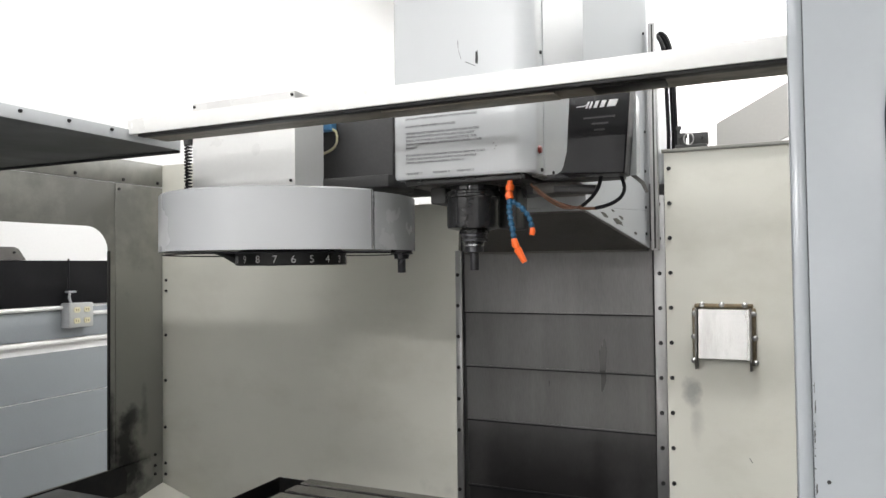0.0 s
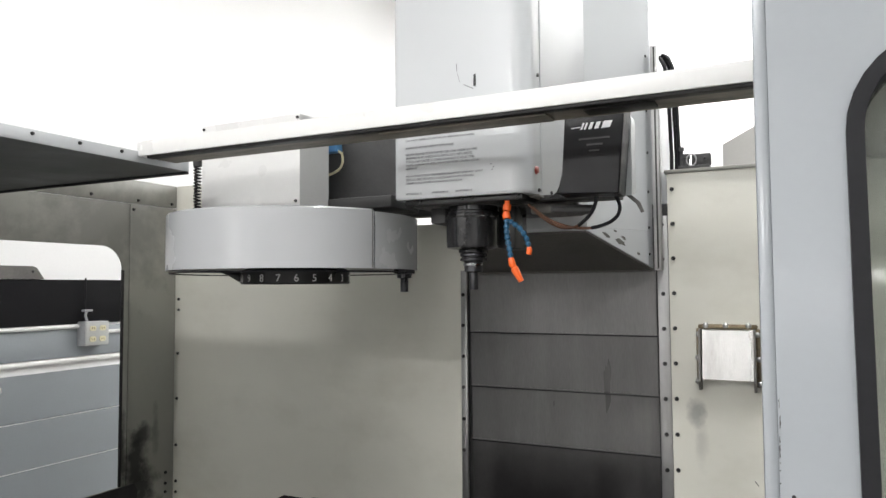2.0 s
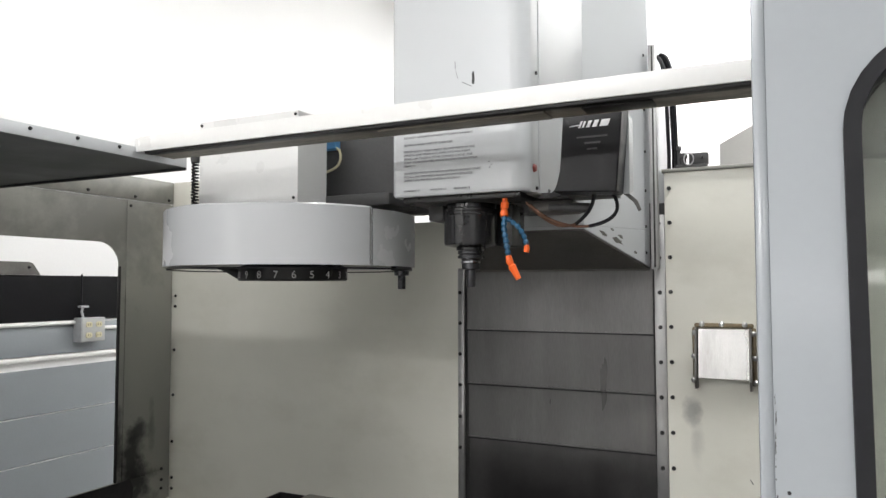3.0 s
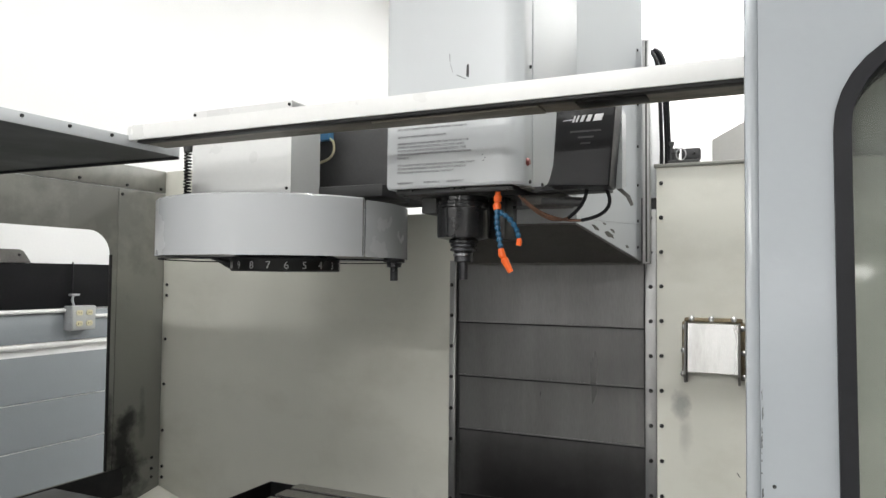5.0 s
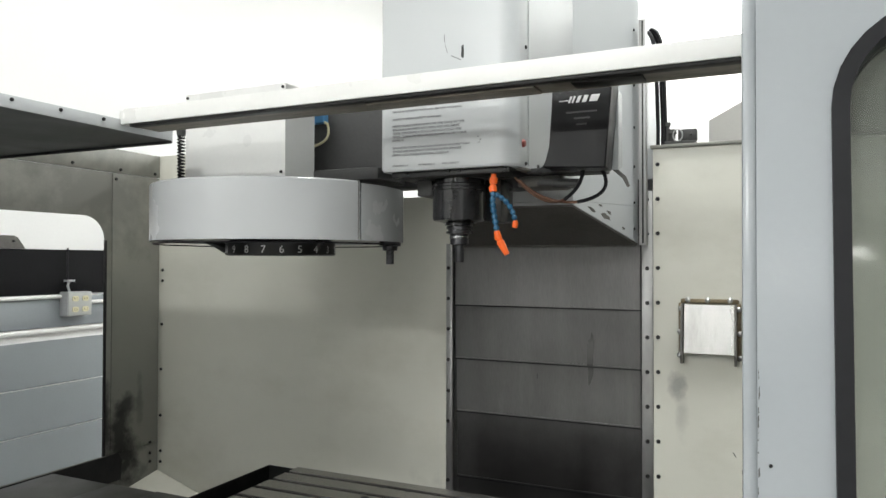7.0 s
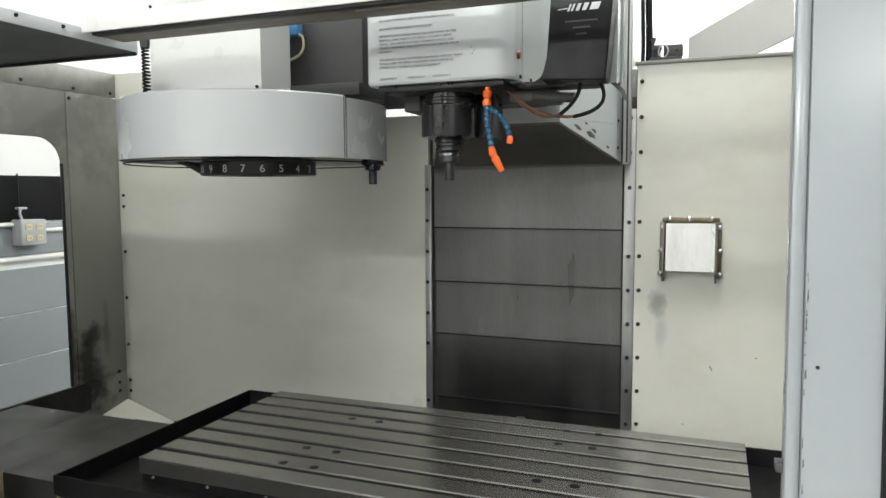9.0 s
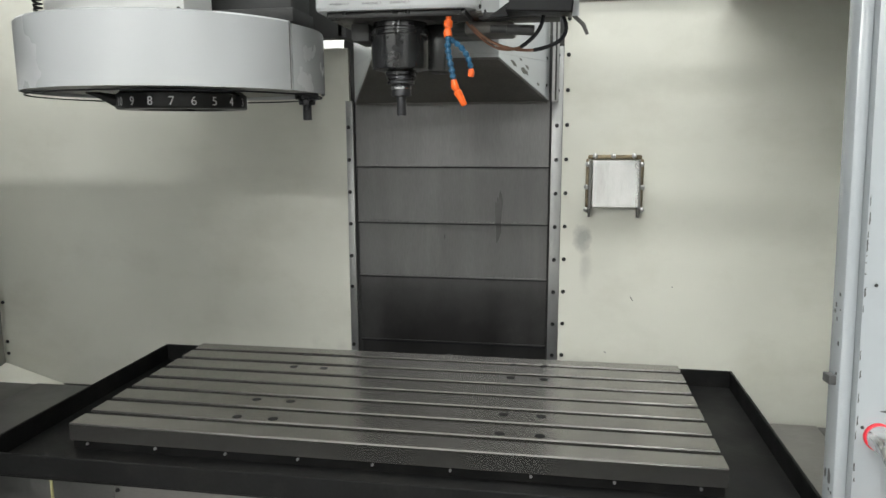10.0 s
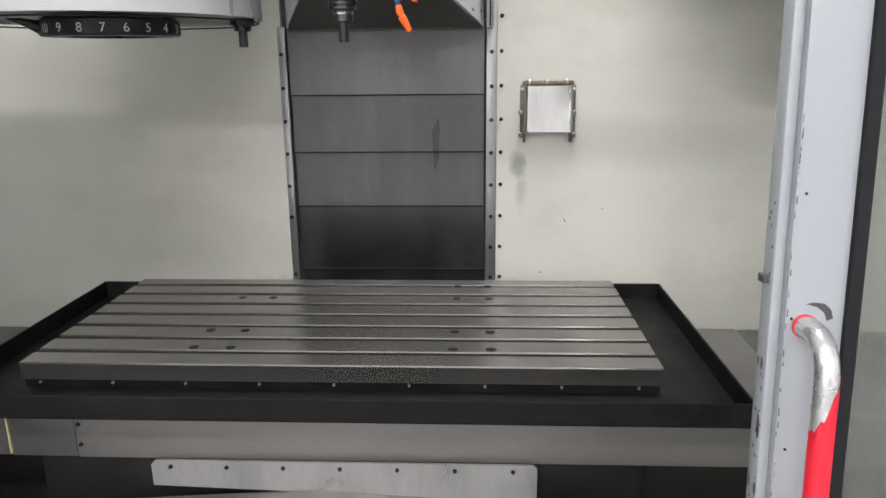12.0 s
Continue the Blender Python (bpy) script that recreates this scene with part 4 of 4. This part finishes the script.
guard = thing("front_way_cover", "grey steel roof-shaped way cover below the table", "cover", (0, -1.2, 0.6))
part("end_plate", P([(-0.37, 0.665), (0.40, 0.640), (0.408, 0.63), (0.408, 0.715), (0.40, 0.722), (-0.36, 0.722), (-0.37, 0.712)], "y", -1.062, -1.056), STRIP_STEEL, guard)
for i, (w, y0, y1, dz) in enumerate(((0.40, -1.16, -1.06, 0.0), (0.43, -1.40, -1.155, 0.006))):
    part("cover_section", P([(-w - 0.04, 0.56 - dz), (-w - 0.04, 0.63 - dz), (-0.03, 0.66 - dz), (0.40 + dz, 0.635 - dz), (0.40 + dz, 0.56 - dz)], "y", y0, y1), APRON_STEEL, guard)
screws(guard, [(-0.33 + 0.115 * i, -1.062, 0.708) for i in range(7)], FACE_FRONT, SCREW_SMALL)

# ---- welded hood on the back wall ----
hood = thing("welded_hood", "bright steel hood welded to the back wall", "hood", (0.505, 0, 1.3))
part("front_plate", P([(-0.036, 1.408), (-0.004, 1.408), (-0.001, 1.402), (-0.052, 1.266), (-0.056, 1.268)], "x", 0.438, 0.574), BRIGHT_PLATE, hood)
for x in (0.430, 0.577):
    part("side_plate", P([(-0.001, 1.412), (-0.036, 1.408), (-0.062, 1.262), (-0.046, 1.235), (-0.001, 1.232)], "x", x - 0.003, x + 0.003), UNDERSIDE, hood)
for x0, x1, z0, z1 in ((0.418, 0.432, 1.245, 1.412), (0.578, 0.592, 1.245, 1.412), (0.424, 0.586, 1.410, 1.424)):
    part("weld_bead", B(x0, x1, -0.012, 0.001, z0, z1, bevel=0.005), WELD, hood)
bead = [(0.425, 1.395), (0.585, 1.395), (0.445, 1.420), (0.50, 1.420), (0.562, 1.420), (0.422, 1.325), (0.588, 1.325), (0.421, 1.255), (0.589, 1.255)]
for x, z in bead:
    part("weld_blob", tube(bmesh.new(), [(x, 0.0, z), (x, -0.012, z), (x, -0.017, z)], 0.007, 10, radii=[0.009, 0.008, 0.003]), STRIP_STEEL, hood)
hood.location += Vector((0.008, 0, 0.006))

# small fittings above the back wall
bracket = thing("air_fitting", "grey metal switch box with pipe fittings on the wall top", "fitting", (0.40, 0.02, 1.9))
part("foot_plate", B(0.385, 0.475, 0.01, 0.05, 1.897, 1.908, bevel=0.002), CAST_DARK, bracket)
part("switch_box", B(0.424, 0.478, 0.012, 0.045, 1.908, 1.942, bevel=0.003), CAST_DARK, bracket)
part("fitting", lathe(bmesh.new(), 0.405, 0.03, [(0, 1.897), (0.010, 1.897), (0.010, 1.93), (0.014, 1.932), (0.012, 1.945), (0, 1.947)], 14), CAST_DARK, bracket)
part("fitting", lathe(bmesh.new(), 0.392, 0.03, [(0, 1.897), (0.006, 1.897), (0.006, 1.955), (0.009, 1.957), (0.009, 1.968), (0, 1.970)], 10), CAST_DARK, bracket)
part("valve", tube(bmesh.new(), [(0.424 + 0.014 * math.cos(math.radians(a)), 0.008, 1.924 + 0.018 * math.sin(math.radians(a))) for a in range(0, 361, 30)], 0.0022, 6, caps=False), STRIP_STEEL, bracket, "bare steel wire ring")
screws(bracket, [(0.462, 0.012, 1.926)], FACE_FRONT, SCREW_SMALL)
part("canopy", P([(0.477, 1.88), (0.477, 2.053), (1.5, 2.60), (1.5, 2.40), (0.535, 1.985)], "y", 0.50, 0.90), CANOPY_PAINT, column, "pale sloped sheet-metal canopy")
part("canopy_bracket", B(0.29, 0.50, 0.505, 0.55, 1.80, 1.955, bevel=0.002), CAST_DARK, column)
part("canopy_edge", P([(0.477, 1.88), (0.535, 1.984), (1.5, 2.398), (1.5, 2.33), (0.60, 1.94)], "y", 0.49, 0.52), CANOPY_PAINT, column)

# ---- sliding door ----
door = thing("sliding_door", "blue-grey sliding door with a rubber-edged window", "door", (0.66, -1.435, 0.3), kind="structure")
DX0, DX1, DZ0, DZ1 = 0.661, 1.75, 0.25, 2.6
WXX0, WXX1, WZ0, WZ1, WR = 0.731, 1.60, 0.62, 1.792, 0.10


def door_leaf():
    """A flat leaf with a rounded window cut through it."""
    hole = rounded(WXX0, WXX1, WZ0, WZ1, WR, 8)
    bm = bmesh.new()
    for y, flip in ((-1.465, False), (-1.425, True)):
        outer = [(DX0, DZ0), (DX1, DZ0), (DX1, DZ1), (DX0, DZ1)]
        k = len(hole) // 4
        ov = [bm.verts.new((x, y, z)) for x, z in outer]
        hv = [bm.verts.new((x, y, z)) for x, z in hole]
        n = len(hv)
        for c in range(4):
            for i in range(k - 1):
                a, b = hv[c * k + i], hv[c * k + i + 1]
                bm.faces.new((ov[c], b, a) if not flip else (ov[c], a, b))
            a, b = hv[c * k + k - 1], hv[((c + 1) * k) % n]
            bm.faces.new((ov[c], ov[(c + 1) % 4], b, a))
        if not flip:
            f_o, f_h = ov, hv
    for i in range(4):
        j = (i + 1) % 4
        bm.faces.new((f_o[i], f_o[j], ov[j], ov[i]))
    for i in range(n):
        j = (i + 1) % n
        bm.faces.new((f_h[i], f_h[j], hv[j], hv[i]))
    return bm


leaf = part("leaf", door_leaf(), DOOR_PAINT, door)
lip = part("edge_lip", B(0.647, 0.6615, -1.453, -1.420, DZ0, DZ1, bevel=0.004), DOOR_PAINT, door)


def ring_bar(x0, x1, z0, z1, r, w, y0, y1, k=8):
    a, b = rounded(x0, x1, z0, z1, r, k), rounded(x0 + w, x1 - w, z0 + w, z1 - w, r - w, k)
    bm = bmesh.new()
    v = [[bm.verts.new((x, y, z)) for x, z in o] for o, y in ((a, y1), (a, y0), (b, y0), (b, y1))]
    n = len(a)
    for p, q in ((0, 1), (1, 2), (2, 3), (3, 0)):
        for i in range(n):
            j = (i + 1) % n
            bm.faces.new((v[p][i], v[p][j], v[q][j], v[q][i]))
    return bm


part("gasket", ring_bar(WXX0 - 0.002, WXX1 + 0.002, WZ0 - 0.002, WZ1 + 0.002, WR, 0.0155, -1.474, -1.418), RUBBER, door, "black rubber window gasket")
pane = part("window_pane", B(WXX0 + 0.01, WXX1 - 0.01, -1.447, -1.441, WZ0 + 0.01, WZ1 - 0.01), GLASS, door, "scuffed greenish window pane")
pane.visible_shadow = False
hx, hy = 0.684, -1.530
grip = part("handle", tube(bmesh.new(), [(hx, -1.465, 1.181), (hx, -1.480, 1.181)] + arc((hx, -1.490, 1.181), (hx, hy, 1.179), (hx, hy, 1.130), 12) + [(hx, hy, 1.105), (hx, hy, 0.86)] + arc((hx, hy, 0.84), (hx, hy, 0.80), (hx, -1.465, 0.80), 8), 0.0135, 20), ALUMINIUM, door, "worn aluminium door handle with red paint")


def grip_paint():
    """Thin coat of paint on the bar, worn away along a ragged slanted upper edge."""
    random.seed(9)
    bm = tube(bmesh.new(), [(hx, hy, 1.108), (hx, hy, 1.06), (hx, hy, 0.86)], 0.0139, 28)
    for v in bm.verts:
        if v.co.z > 1.1:
            v.co.z += 2.6 * (v.co.x - hx) + random.uniform(-0.009, 0.006)
    return bm


part("grip_paint", grip_paint(), RED_PAINT, grip, "chipped red paint on the handle")
part("handle_ring", tube(bmesh.new(), [(hx, -1.4645, 1.181), (hx, -1.4685, 1.181)], 0.0148, 20), RED_PAINT, grip, "red ring at the handle's root")
part("scuff", P([(0.684, 1.2085), (0.694, 1.2105), (0.706, 1.2090), (0.714, 1.2020), (0.717, 1.1910), (0.710, 1.1880), (0.706, 1.1980), (0.697, 1.2050)], "y", -1.4656, -1.464), CAST_DARK, door, "dark scuff above the handle")
random.seed(4)
for i in range(26):
    z = random.uniform(0.85, 1.36)
    w, h = random.uniform(0.001, 0.004), random.uniform(0.001, 0.006)
    y = random.uniform(-1.451, -1.433)
    part("paint_chip", P([(y, z), (y + w, z + h * 0.2), (y + w * 0.8, z + h), (y + w * 0.1, z + h * 0.8)], "x", 0.6464, 0.648), CAST_DARK, lip)
for i in range(46):
    z = random.uniform(0.85, 1.45)
    w, h = random.uniform(0.0005, 0.0018), random.uniform(0.001, 0.012)
    x = 0.6612 + abs(random.gauss(0, 0.0008))
    part("paint_chip", P([(x, z), (x + w, z + h * 0.2), (x + w * 0.6, z + h * 0.6), (x + w * 0.8, z + h), (x, z + h * 0.8)], "y", -1.4656, -1.464), CAST_DARK, leaf)
for i in range(16):
    z = random.uniform(0.70, 1.13)
    w, h = random.uniform(0.003, 0.009), random.uniform(0.006, 0.026)
    y = random.uniform(-1.452, -1.432)
    ring = [(y + w * 0.5 + w * random.uniform(0.3, 0.6) * math.cos(a), z + h * random.uniform(0.3, 0.6) * math.sin(a)) for a in [math.radians(40 * k) for k in range(9)]]
    part("paint_chip", P(ring, "x", 0.6463, 0.648), CAST_DARK, lip)
screws(door, [(0.673, -1.465, 1.342), (0.674, -1.465, 1.02), (0.668, -1.465, 1.19)], FACE_FRONT, SCREW_TINY)
part("latch_tab", B(0.640, 0.650, -1.445, -1.425, 1.229, 1.239, bevel=0.001), CAST_DARK, lip)
# the leaf hangs slightly out of plumb, its foot towards the shop
pivot = Vector((0.66, -1.465, 1.36))
bpy.context.view_layer.update()
door.matrix_world = Matrix.Translation(pivot) @ Matrix.Rotation(math.radians(-4.5), 4, "X") @ Matrix.Translation(-pivot) @ door.matrix_world
